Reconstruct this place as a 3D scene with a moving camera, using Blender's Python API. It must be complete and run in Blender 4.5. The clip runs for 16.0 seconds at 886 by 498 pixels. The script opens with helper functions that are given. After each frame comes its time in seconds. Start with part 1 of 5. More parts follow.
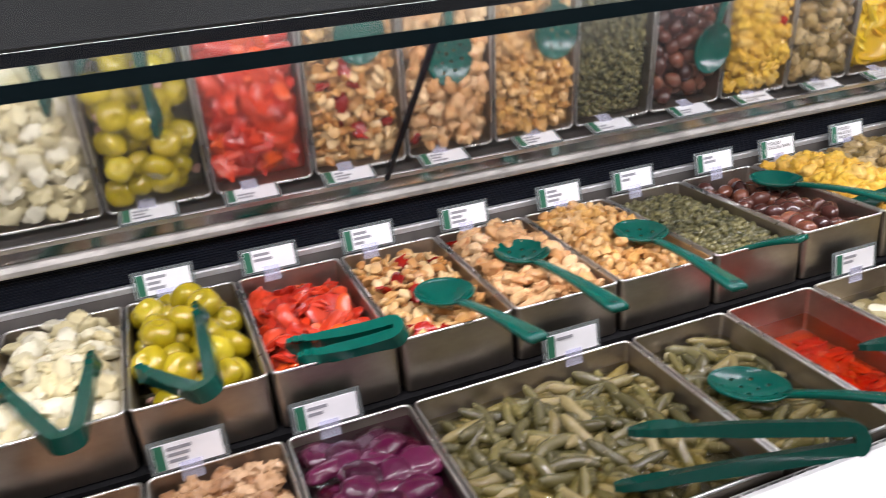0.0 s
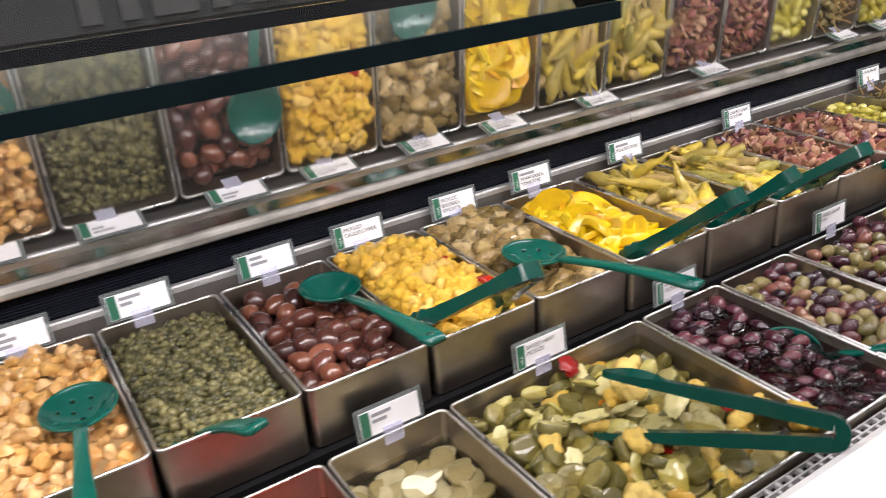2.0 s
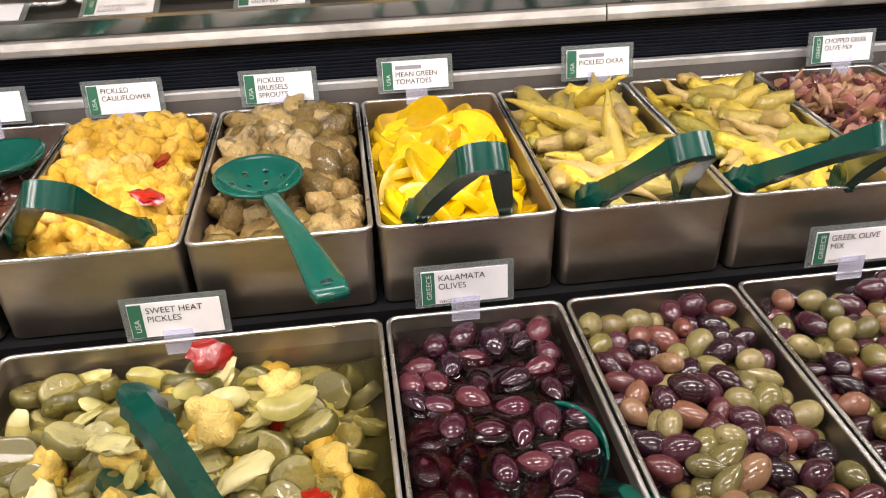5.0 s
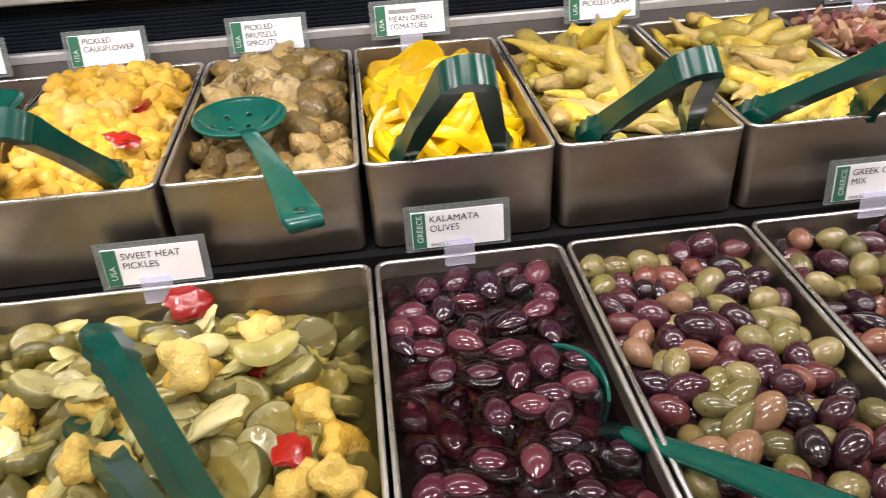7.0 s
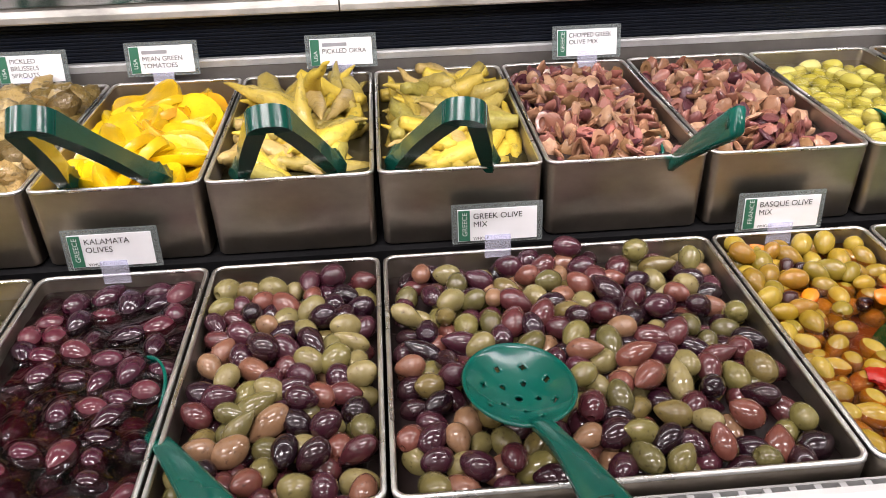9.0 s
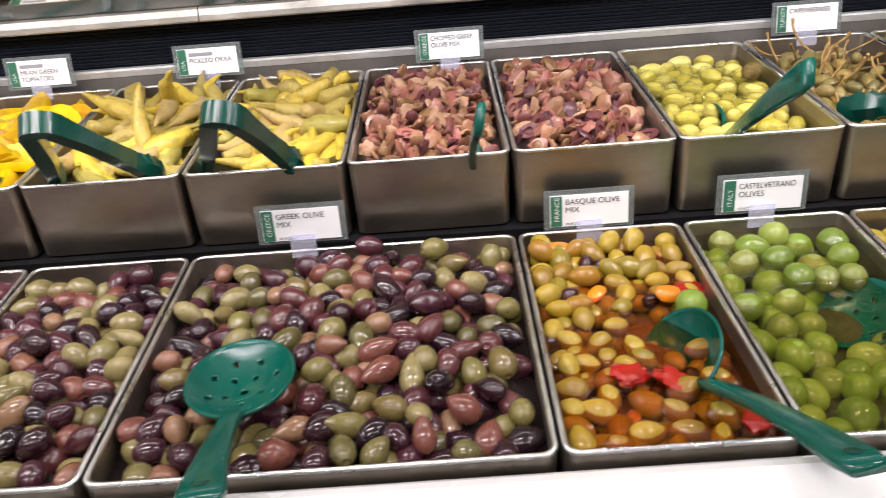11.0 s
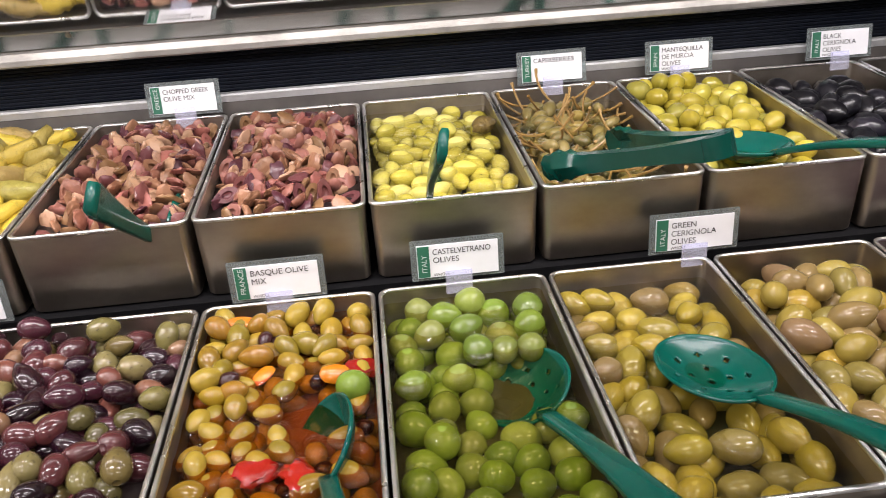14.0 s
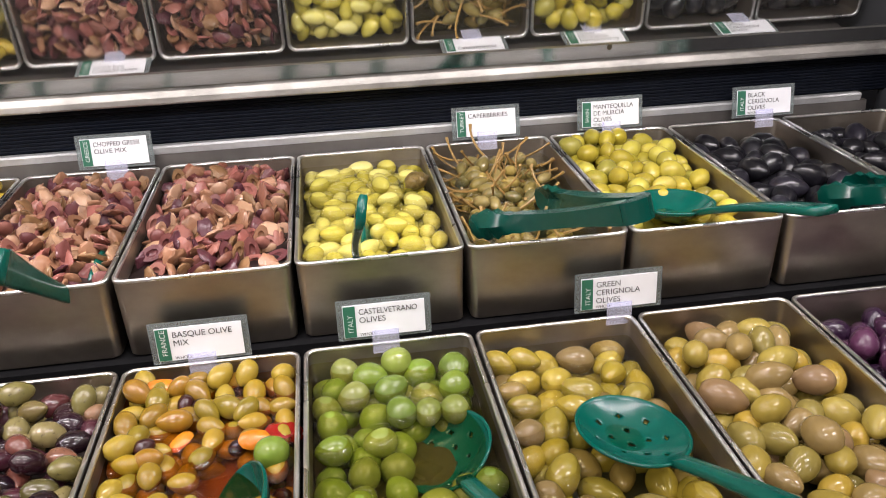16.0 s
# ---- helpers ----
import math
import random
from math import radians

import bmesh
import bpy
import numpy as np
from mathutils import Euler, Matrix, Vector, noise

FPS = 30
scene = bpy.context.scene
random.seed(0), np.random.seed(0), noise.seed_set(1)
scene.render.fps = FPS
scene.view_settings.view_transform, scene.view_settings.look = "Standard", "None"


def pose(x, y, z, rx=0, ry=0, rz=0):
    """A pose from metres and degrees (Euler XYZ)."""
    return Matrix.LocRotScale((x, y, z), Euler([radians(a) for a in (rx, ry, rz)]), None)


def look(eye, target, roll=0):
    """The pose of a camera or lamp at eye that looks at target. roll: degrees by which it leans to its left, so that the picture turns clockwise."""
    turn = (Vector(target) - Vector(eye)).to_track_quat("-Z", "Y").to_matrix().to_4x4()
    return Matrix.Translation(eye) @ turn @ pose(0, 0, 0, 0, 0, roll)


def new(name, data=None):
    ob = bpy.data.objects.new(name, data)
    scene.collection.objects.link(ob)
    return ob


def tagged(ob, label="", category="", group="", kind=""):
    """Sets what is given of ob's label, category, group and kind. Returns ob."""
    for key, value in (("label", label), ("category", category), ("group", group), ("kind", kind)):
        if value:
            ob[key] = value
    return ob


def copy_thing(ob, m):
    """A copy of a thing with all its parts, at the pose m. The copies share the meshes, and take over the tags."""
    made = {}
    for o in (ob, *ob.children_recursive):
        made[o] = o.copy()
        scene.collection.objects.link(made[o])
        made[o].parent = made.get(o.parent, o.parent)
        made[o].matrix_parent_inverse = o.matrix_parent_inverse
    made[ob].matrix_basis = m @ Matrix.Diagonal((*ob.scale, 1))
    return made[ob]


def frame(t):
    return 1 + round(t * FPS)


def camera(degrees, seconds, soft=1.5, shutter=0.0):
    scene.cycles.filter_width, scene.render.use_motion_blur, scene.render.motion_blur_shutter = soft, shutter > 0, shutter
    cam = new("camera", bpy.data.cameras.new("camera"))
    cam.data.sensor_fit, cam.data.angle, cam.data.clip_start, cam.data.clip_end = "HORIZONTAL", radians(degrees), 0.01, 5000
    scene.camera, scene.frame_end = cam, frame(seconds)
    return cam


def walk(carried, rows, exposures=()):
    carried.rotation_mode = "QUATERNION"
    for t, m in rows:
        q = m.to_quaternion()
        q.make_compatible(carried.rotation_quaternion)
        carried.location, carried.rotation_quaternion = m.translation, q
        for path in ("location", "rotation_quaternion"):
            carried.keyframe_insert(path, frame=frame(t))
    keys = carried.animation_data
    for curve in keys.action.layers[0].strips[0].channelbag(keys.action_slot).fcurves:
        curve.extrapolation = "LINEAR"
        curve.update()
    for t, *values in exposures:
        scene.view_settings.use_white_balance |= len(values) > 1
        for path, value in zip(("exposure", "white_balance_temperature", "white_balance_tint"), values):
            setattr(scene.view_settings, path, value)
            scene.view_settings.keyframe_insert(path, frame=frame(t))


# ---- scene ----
cam = camera(59.1, 16.0, soft=0.65, shutter=0.3)
PATH = [
    (0, (0.241, -0.768, 1.446), (0.857, 0.967, 0.666), -5.1),
    (0.5, (0.437, -0.75, 1.46), (1.116, 0.958, 0.671), -5.1),
    (1, (0.596, -0.742, 1.451), (1.337, 0.941, 0.665), -5.2),
    (1.5, (0.714, -0.683, 1.445), (1.577, 0.93, 0.637), -5.3),
    (2, (0.84, -0.637, 1.45), (1.776, 0.918, 0.609), -4.5),
    (2.5, (1.005, -0.635, 1.448), (1.947, 0.896, 0.572), -3.3),
    (3, (1.17, -0.658, 1.438), (2.035, 0.897, 0.524), -2.0),
    (3.5, (1.263, -0.63, 1.419), (2.073, 0.942, 0.485), -1.0),
    (4, (1.348, -0.567, 1.399), (2.022, 1.055, 0.444), 0.5),
    (4.5, (1.456, -0.542, 1.367), (1.8, 1.145, 0.35), -0.7),
    (4.7, (1.479, -0.538, 1.332), (1.727, 1.154, 0.295), -1.1),
    (6.8, (1.506, -0.531, 1.262), (1.632, 1.153, 0.19), -2.8),
    (7, (1.51, -0.527, 1.255), (1.66, 1.156, 0.184), -3.5),
    (7.5, (1.571, -0.524, 1.262), (1.847, 1.14, 0.187), -2.4),
    (8, (1.691, -0.553, 1.272), (1.977, 1.119, 0.211), -0.5),
    (8.2, (1.727, -0.565, 1.278), (1.995, 1.114, 0.224), -0.1),
    (10.3, (1.919, -0.678, 1.294), (1.838, 1.063, 0.314), -5.7),
    (10.5, (1.948, -0.675, 1.292), (1.884, 1.069, 0.314), -5.5),
    (11, (2.045, -0.645, 1.277), (2.009, 1.087, 0.277), -4.7),
    (11.5, (2.118, -0.617, 1.277), (2.079, 1.114, 0.275), -4.4),
    (12, (2.157, -0.605, 1.28), (2.121, 1.126, 0.279), -4.6),
    (12.5, (2.191, -0.605, 1.28), (2.184, 1.132, 0.289), -4.6),
    (13, (2.218, -0.608, 1.28), (2.254, 1.133, 0.296), -4.2),
    (13.5, (2.244, -0.609, 1.278), (2.323, 1.138, 0.309), -4.1),
    (14, (2.262, -0.603, 1.282), (2.407, 1.144, 0.319), -3.5),
    (14.5, (2.275, -0.601, 1.282), (2.468, 1.149, 0.334), -2.8),
    (15, (2.284, -0.598, 1.279), (2.512, 1.159, 0.351), -2.2),
    (15.5, (2.292, -0.592, 1.289), (2.536, 1.162, 0.359), -2.1),
    (16, (2.293, -0.598, 1.301), (2.547, 1.175, 0.411), -1.9),
]
walk(cam, [(t, look(eye, target, roll)) for t, eye, target, roll in PATH], [(0.0, 0.12, 6150, 10), (2.0, 0.15, 6450, 10), (3.5, 0.2, 6850, 10), (4.5, 0.3, 6900, 10), (7.5, 0.38, 6600, 10), (11.0, 0.38, 6500, 10), (16.0, 0.36, 6500, 10)])

# ---- world and light ----
world = bpy.data.worlds.new("store_air")
scene.world = world
world.use_nodes = True
world.node_tree.nodes["Background"].inputs[0].default_value = (0.9, 0.95, 1.0, 1)
world.node_tree.nodes["Background"].inputs[1].default_value = 0.15


def area(name, m, size, size_y, power, colour):
    lamp = bpy.data.lights.new(name, "AREA")
    lamp.shape, lamp.size, lamp.size_y, lamp.energy, lamp.color = "RECTANGLE", size, size_y, power, colour
    ob = new(name, lamp)
    ob.matrix_world = m
    return ob


CASE_LAMP = 11.5
CEILING_LAMP = 26.0
area("case_light", look((1.35, -0.078, 1.366), (1.35, 0.22, 1.0)), 3.3, 0.026, CASE_LAMP, (1.0, 0.94, 0.96))
for cx in (-1.0, 1.35, 3.7):
    for cy in (-2.6, -0.9):
        area("ceiling_lamp", pose(cx, cy, 3.06), 1.2, 0.25, CEILING_LAMP, (1.0, 0.92, 0.93))

# ---- materials ----


def nodes_of(name):
    mat = bpy.data.materials.new(name)
    mat.use_nodes = True
    nt = mat.node_tree
    return mat, nt, nt.nodes["Principled BSDF"]


def node(nt, kind, **sockets):
    n = nt.nodes.new(kind)
    for k, v in sockets.items():
        n.inputs[k.replace("_", " ")].default_value = v
    return n


def noise_tex(nt, scale, detail=4.0, rough=0.55, coords="Object", stretch=(1, 1, 1)):
    tc = nt.nodes.new("ShaderNodeTexCoord")
    mp = nt.nodes.new("ShaderNodeMapping")
    mp.inputs["Scale"].default_value = stretch
    nt.links.new(tc.outputs[coords], mp.inputs["Vector"])
    n = node(nt, "ShaderNodeTexNoise", Scale=scale, Detail=detail, Roughness=rough)
    nt.links.new(mp.outputs[0], n.inputs["Vector"])
    return n


def ramp(nt, stops, src, interp="LINEAR"):
    r = nt.nodes.new("ShaderNodeValToRGB")
    r.color_ramp.interpolation = interp
    els = r.color_ramp.elements
    while len(els) < len(stops):
        els.new(0.5)
    for e, (p, c) in zip(els, stops):
        e.position, e.color = p, (*c, 1)
    nt.links.new(src, r.inputs[0])
    return r


def bump(nt, bsdf, src, strength, dist=0.002):
    b = node(nt, "ShaderNodeBump", Strength=strength, Distance=dist)
    nt.links.new(src, b.inputs["Height"])
    nt.links.new(b.outputs[0], bsdf.inputs["Normal"])


def mixed(nt, a, b, fac, mode="MIX"):
    m = nt.nodes.new("ShaderNodeMix")
    m.data_type, m.blend_type = "RGBA", mode
    for sock, v in ((m.inputs[6], a), (m.inputs[7], b), (m.inputs[0], fac)):
        if hasattr(v, "is_output"):
            nt.links.new(v, sock)
        elif isinstance(v, tuple):
            sock.default_value = (*v, 1)
        else:
            sock.default_value = v
    return m.outputs[2]


def srgb(h):
    v = [int(h[i:i + 2], 16) / 255 for i in (0, 2, 4)]
    return tuple(c / 12.92 if c < 0.04045 else ((c + 0.055) / 1.055) ** 2.4 for c in v)


def food(name, colours, spot=None, spot_scale=180.0, spot_lo=0.55, rough=0.28, coat=0.35, bumpy=0.25, bump_scale=160.0, island=False, sss=0.0, even=False, deep=0.003):
    """Wet food: each piece takes one of the colours, with blotches and fine relief."""
    mat, nt, b = nodes_of(name)
    if island:
        src = nt.nodes.new("ShaderNodeNewGeometry").outputs["Random Per Island"]
    else:
        src = nt.nodes.new("ShaderNodeObjectInfo").outputs["Random"]
    n = len(colours)
    cols = [srgb(c) for c in colours]
    base = ramp(nt, [(i / n if not even else i / max(1, n - 1), c) for i, c in enumerate(cols)], src, "LINEAR" if even else "CONSTANT").outputs[0]
    soft = noise_tex(nt, spot_scale * 0.35, 3.0)
    base = mixed(nt, base, tuple(0.42 for _ in range(3)), ramp(nt, [(0.35, (0, 0, 0)), (0.75, (0.45, 0.45, 0.45))], soft.outputs[0]).outputs[0], "MULTIPLY")
    if spot:
        fine = noise_tex(nt, spot_scale, 6.0, 0.65)
        base = mixed(nt, base, srgb(spot), ramp(nt, [(spot_lo, (0, 0, 0)), (spot_lo + 0.14, (0.8, 0.8, 0.8))], fine.outputs[0]).outputs[0])
    nt.links.new(base, b.inputs["Base Color"])
    b.inputs["Roughness"].default_value = rough
    b.inputs["Coat Weight"].default_value = coat
    b.inputs["Coat Roughness"].default_value = 0.03
    b.inputs["Specular IOR Level"].default_value = 0.3
    if sss:
        b.inputs["Subsurface Weight"].default_value = sss
        b.inputs["Subsurface Radius"].default_value = (0.006, 0.004, 0.002)
    bump(nt, b, noise_tex(nt, bump_scale, 5.0, 0.6).outputs[0], bumpy, deep)
    return mat


def plain(name, colour, rough=0.5, metal=0.0, grain=40.0, amount=0.12, bumpy=0.05, coat=0.0, stretch=(1, 1, 1), spec=0.5):
    mat, nt, b = nodes_of(name)
    n = noise_tex(nt, grain, 5.0, 0.6, stretch=stretch)
    dark = tuple(c * (1 - 2 * amount) for c in colour)
    nt.links.new(ramp(nt, [(0.3, dark), (0.7, colour)], n.outputs[0]).outputs[0], b.inputs["Base Color"])
    nt.links.new(ramp(nt, [(0.3, (rough * 0.75,) * 3), (0.75, (min(1, rough * 1.3),) * 3)], noise_tex(nt, grain * 0.3, 3.0, stretch=stretch).outputs[0]).outputs[0], b.inputs["Roughness"])
    b.inputs["Metallic"].default_value = metal
    b.inputs["Specular IOR Level"].default_value = spec
    b.inputs["Coat Weight"].default_value = coat
    if bumpy:
        bump(nt, b, n.outputs[0], bumpy, 0.001)
    return mat


STEEL = plain("brushed_steel", (0.47, 0.415, 0.35), 0.42, 1.0, 22.0, 0.12, 0.02, stretch=(1, 1, 1.6))
RIM = plain("polished_rim_steel", (0.9, 0.89, 0.87), 0.3, 1.0, 60.0, 0.08, 0.0)
LEDGE = plain("stained_steel_ledge", (0.66, 0.63, 0.58), 0.4, 0.9, 26.0, 0.3, 0.2, stretch=(0.5, 1, 1))
ALU = plain("satin_aluminium", (0.78, 0.78, 0.78), 0.45, 0.7, 50.0, 0.1, 0.02)
BLACK = plain("black_plastic", (0.005, 0.007, 0.013), 0.6, 0.0, 60.0, 0.15, 0.05, spec=0.15)
DECK = plain("black_deck", (0.006, 0.006, 0.007), 0.7, 0.0, 30.0, 0.2, 0.05, spec=0.15)
WHITE = plain("white_counter", (0.86, 0.86, 0.86), 0.25, 0.0, 20.0, 0.02, 0.0, coat=0.4)
LATTICE = plain("grey_plastic_lattice", (0.55, 0.55, 0.55), 0.45, 0.0, 40.0, 0.1, 0.0)
FASCIA = plain("dark_grey_fascia", (0.06, 0.062, 0.068), 0.4, 0.0, 10.0, 0.1, 0.02)
PANEL = plain("grey_case_panel", (0.2, 0.2, 0.21), 0.5, 0.0, 10.0, 0.1, 0.02)
FLOOR = plain("vinyl_floor", (0.42, 0.39, 0.34), 0.35, 0.0, 6.0, 0.12, 0.02)
WALL = plain("painted_wall", (0.55, 0.53, 0.5), 0.7, 0.0, 3.0, 0.06, 0.03)
CEIL = plain("ceiling_tile", (0.75, 0.75, 0.73), 0.8, 0.0, 25.0, 0.06, 0.1)
GREEN = plain("green_serving_plastic", srgb("005044"), 0.17, 0.0, 70.0, 0.06, 0.03, spec=0.5)
DARKGREEN = plain("dark_green_serving_plastic", srgb("023e34"), 0.2, 0.0, 70.0, 0.06, 0.03, spec=0.5)
PAPER = plain("white_card", (0.9, 0.9, 0.92), 0.55, 0.0, 30.0, 0.03, 0.0)
BAND = plain("green_card_band", srgb("2c6b52"), 0.5, 0.0, 30.0, 0.05, 0.0)
INK = plain("black_ink", (0.02, 0.02, 0.022), 0.6, 0.0, 30.0, 0.05, 0.0)
GREYINK = plain("grey_ink", (0.3, 0.3, 0.33), 0.6, 0.0, 30.0, 0.05, 0.0)
WHITEINK = plain("white_ink", (0.7, 0.75, 0.72), 0.6, 0.0, 30.0, 0.05, 0.0)

CHANNEL = plain("polished_channel_steel", (0.52, 0.51, 0.49), 0.10, 1.0, 12.0, 0.1, 0.01)
MIRROR, nt_, b_ = nodes_of("mirror_silver")
b_.inputs["Base Color"].default_value = (0.78, 0.78, 0.77, 1)
b_.inputs["Metallic"].default_value = 0.95
nt_.links.new(ramp(nt_, [(0.4, (0.03,) * 3), (0.8, (0.09,) * 3)], noise_tex(nt_, 9.0).outputs[0]).outputs[0], b_.inputs["Roughness"])


def clear(name, colour, rough=0.02, gloss_rough=0.04, ior=1.45, haze=0.0):
    """Thin clear sheet or liquid top: tinted see-through with a Fresnel gloss."""
    mat = bpy.data.materials.new(name)
    mat.use_nodes = True
    nt = mat.node_tree
    nt.nodes.clear()
    out = nt.nodes.new("ShaderNodeOutputMaterial")
    tr = node(nt, "ShaderNodeBsdfTransparent", Color=(*colour, 1))
    gl = node(nt, "ShaderNodeBsdfGlossy", Roughness=gloss_rough)
    fr = node(nt, "ShaderNodeFresnel", IOR=ior)
    mx = nt.nodes.new("ShaderNodeMixShader")
    nt.links.new(fr.outputs[0], mx.inputs[0])
    nt.links.new(tr.outputs[0], mx.inputs[1])
    nt.links.new(gl.outputs[0], mx.inputs[2])
    last = mx
    if haze:
        last = node(nt, "ShaderNodeMixShader", Fac=haze)
        nt.links.new(mx.outputs[0], last.inputs[1])
        nt.links.new(node(nt, "ShaderNodeBsdfDiffuse", Color=(*(min(1.0, c * 0.8 + 0.15) for c in colour), 1)).outputs[0], last.inputs[2])
    nt.links.new(last.outputs[0], out.inputs[0])
    if rough:
        b = node(nt, "ShaderNodeBump", Strength=0.35, Distance=0.004)
        nt.links.new(noise_tex(nt, 60.0, 2.0).outputs[0], b.inputs["Height"])
        nt.links.new(b.outputs[0], gl.inputs["Normal"])
        nt.links.new(b.outputs[0], fr.inputs["Normal"])
    return mat


GLASS = clear("clear_glass", (0.93, 0.96, 0.95), 0.0, 0.0)
SLEEVE = clear("clear_plastic_sleeve", (0.62, 0.68, 0.67), 0.0, 0.12, haze=0.13)
CLIP = clear("clear_plastic_clip", (0.86, 0.86, 0.97), 0.0, 0.1, haze=0.2)

# ---- builders ----


def part(name, bm, material, parent, label="", smooth=True, sharp=0):
    me = bpy.data.meshes.new(name)
    bm.to_mesh(me)
    bm.free()
    if smooth:
        for p in me.polygons:
            p.use_smooth = True
        if sharp:
            me.set_sharp_from_angle(angle=radians(sharp))
    me.materials.append(material)
    ob = new(name, me)
    if parent:
        ob.parent = parent
    if label:
        tagged(ob, label)
    return ob


def thing(name, label, category, group="", kind="", at=(0, 0, 0)):
    ob = new(name)
    ob.location = at
    ob.empty_display_size = 0.02
    return tagged(ob, label, category, group, kind)


def box(bm, x0, x1, y0, y1, z0, z1, bevel=0.0):
    r = bmesh.ops.create_cube(bm, size=1.0)
    bmesh.ops.transform(bm, verts=r["verts"], matrix=Matrix.Translation(((x0 + x1) / 2, (y0 + y1) / 2, (z0 + z1) / 2)) @ Matrix.Diagonal((x1 - x0, y1 - y0, z1 - z0, 1)))
    if bevel:
        bmesh.ops.bevel(bm, geom=list({e for v in r["verts"] for e in v.link_edges}), offset=bevel, segments=2, affect="EDGES")
    return bm


def slab(*a, bevel=0.0):
    return box(bmesh.new(), *a, bevel=bevel)


def extrude_profile(pts, x0, x1, closed=True):
    """A bar along x with the given outline in (y, z)."""
    bm = bmesh.new()
    a = [bm.verts.new((x0, y, z)) for y, z in pts]
    b = [bm.verts.new((x1, y, z)) for y, z in pts]
    n = len(pts)
    for i in range(n if closed else n - 1):
        j = (i + 1) % n
        bm.faces.new((a[i], a[j], b[j], b[i]))
    if closed:
        bm.faces.new(a)
        bm.faces.new(list(reversed(b)))
    bmesh.ops.recalc_face_normals(bm, faces=bm.faces)
    return bm


def rounded_rect(w, d, r, seg=4):
    pts = []
    for cx, cy, a0 in ((w / 2 - r, d / 2 - r, 0), (-w / 2 + r, d / 2 - r, 90), (-w / 2 + r, -d / 2 + r, 180), (w / 2 - r, -d / 2 + r, 270)):
        for k in range(seg + 1):
            a = radians(a0 + 90 * k / seg)
            pts.append((cx + r * math.cos(a), cy + r * math.sin(a)))
    return pts


def loops_mesh(loops, cap_first=False, cap_last=False):
    bm = bmesh.new()
    rings = [[bm.verts.new(p) for p in lp] for lp in loops]
    n = len(rings[0])
    for a, b in zip(rings, rings[1:]):
        for i in range(n):
            j = (i + 1) % n
            bm.faces.new((a[i], a[j], b[j], b[i]))
    if cap_first:
        bm.faces.new(list(reversed(rings[0])))
    if cap_last:
        bm.faces.new(rings[-1])
    bmesh.ops.recalc_face_normals(bm, faces=bm.faces)
    return bm


PITCH = 0.15
BACK_Z, BACK_Y0, BACK_Y1, BACK_H = 1.0, 0.0, 0.281, 0.075
FRONT_Z, FRONT_Y0, FRONT_Y1, FRONT_H = 0.926, -0.297, -0.017, 0.10
X0, X1 = -0.30, 3.0

# ---- room ----
room = [("floor", (-4, 7, -5, 4, -0.1, 0), FLOOR), ("ceiling", (-4, 7, -5, 4, 3.1, 3.2), CEIL),
        ("wall_north", (-4, 7, 4, 4.15, 0, 3.1), WALL), ("wall_south", (-4, 7, -5.15, -5, 0, 3.1), WALL),
        ("wall_west", (-4.15, -4, -5, 4, 0, 3.1), WALL), ("wall_east", (7, 7.15, -5, 4, 0, 3.1), WALL)]
for nm, dims, mat in room:
    tagged(part(nm, slab(*dims), mat, None, smooth=False), "plain " + {"floor": "tan vinyl store floor", "ceiling": "white tiled store ceiling"}.get(nm, "painted store wall far off"), nm.split("_")[0], kind="structure")

# ---- refrigerated case ----
case = thing("refrigerated_case", "long refrigerated olive bar case, white counter edge and black interior", "display case")
part("base_panel", slab(X0, X1, -0.37, 0.55, 0.10, 0.80, bevel=0.004), PANEL, case, "grey painted base panel", False)
part("plinth", slab(X0 + 0.03, X1 - 0.03, -0.31, 0.5, 0.0, 0.10), DECK, case, "black recessed plinth", False)
part("lower_deck", slab(X0, X1, -0.336, 0.04, 0.802, 0.822), DECK, case, "black lower deck under the front pans", False)
part("upper_deck", slab(X0, X1, -0.006, 0.32, 0.85, 0.9235), DECK, case, "black step under the back pans", False)
part("counter_edge", extrude_profile([(-0.36, 0.80), (-0.455, 0.80), (-0.465, 0.93), (-0.455, 0.945), (-0.345, 0.956), (-0.337, 0.952), (-0.336, 0.80)], X0, X1), WHITE, case, "glossy white counter edge", False)
part("grille_tray", slab(X0, X1, -0.3355, -0.299, 0.87, 0.893), DECK, case, "", False)


def lattice_strip(x0, x1, y0, y1, z, name, parent, label):
    """Rows of bars with staggered links: an open air grille."""
    bm = bmesh.new()
    rows = 4
    pitch = (y1 - y0) / rows
    for r in range(rows + 1):
        y = y0 + r * pitch
        box(bm, x0, x1, y - 0.0009, y + 0.0009, z - 0.006, z)
    verts, faces = [], []
    n = int((x1 - x0) / 0.016)
    for r in range(rows):
        for k in range(n):
            x = x0 + (k + 0.5 * (r % 2)) * 0.016
            i = len(verts)
            ya, yb = y0 + r * pitch + 0.0009, y0 + (r + 1) * pitch - 0.0009
            for dz in (-0.006, -0.0004):
                verts += [(x, ya, z + dz), (x + 0.0045, ya, z + dz), (x + 0.0045, yb, z + dz), (x, yb, z + dz)]
            faces += [(i + 4, i + 5, i + 6, i + 7), (i, i + 1, i + 5, i + 4), (i + 1, i + 2, i + 6, i + 5), (i + 2, i + 3, i + 7, i + 6), (i + 3, i, i + 4, i + 7)]
    me = bpy.data.meshes.new("links")
    me.from_pydata(verts, [], faces)
    bm.from_mesh(me)
    return part(name, bm, LATTICE, parent, label, False)


lattice_strip(X0, X1, -0.334, -0.3005, 0.914, "air_grille", case, "grey plastic lattice grille along the front pans")

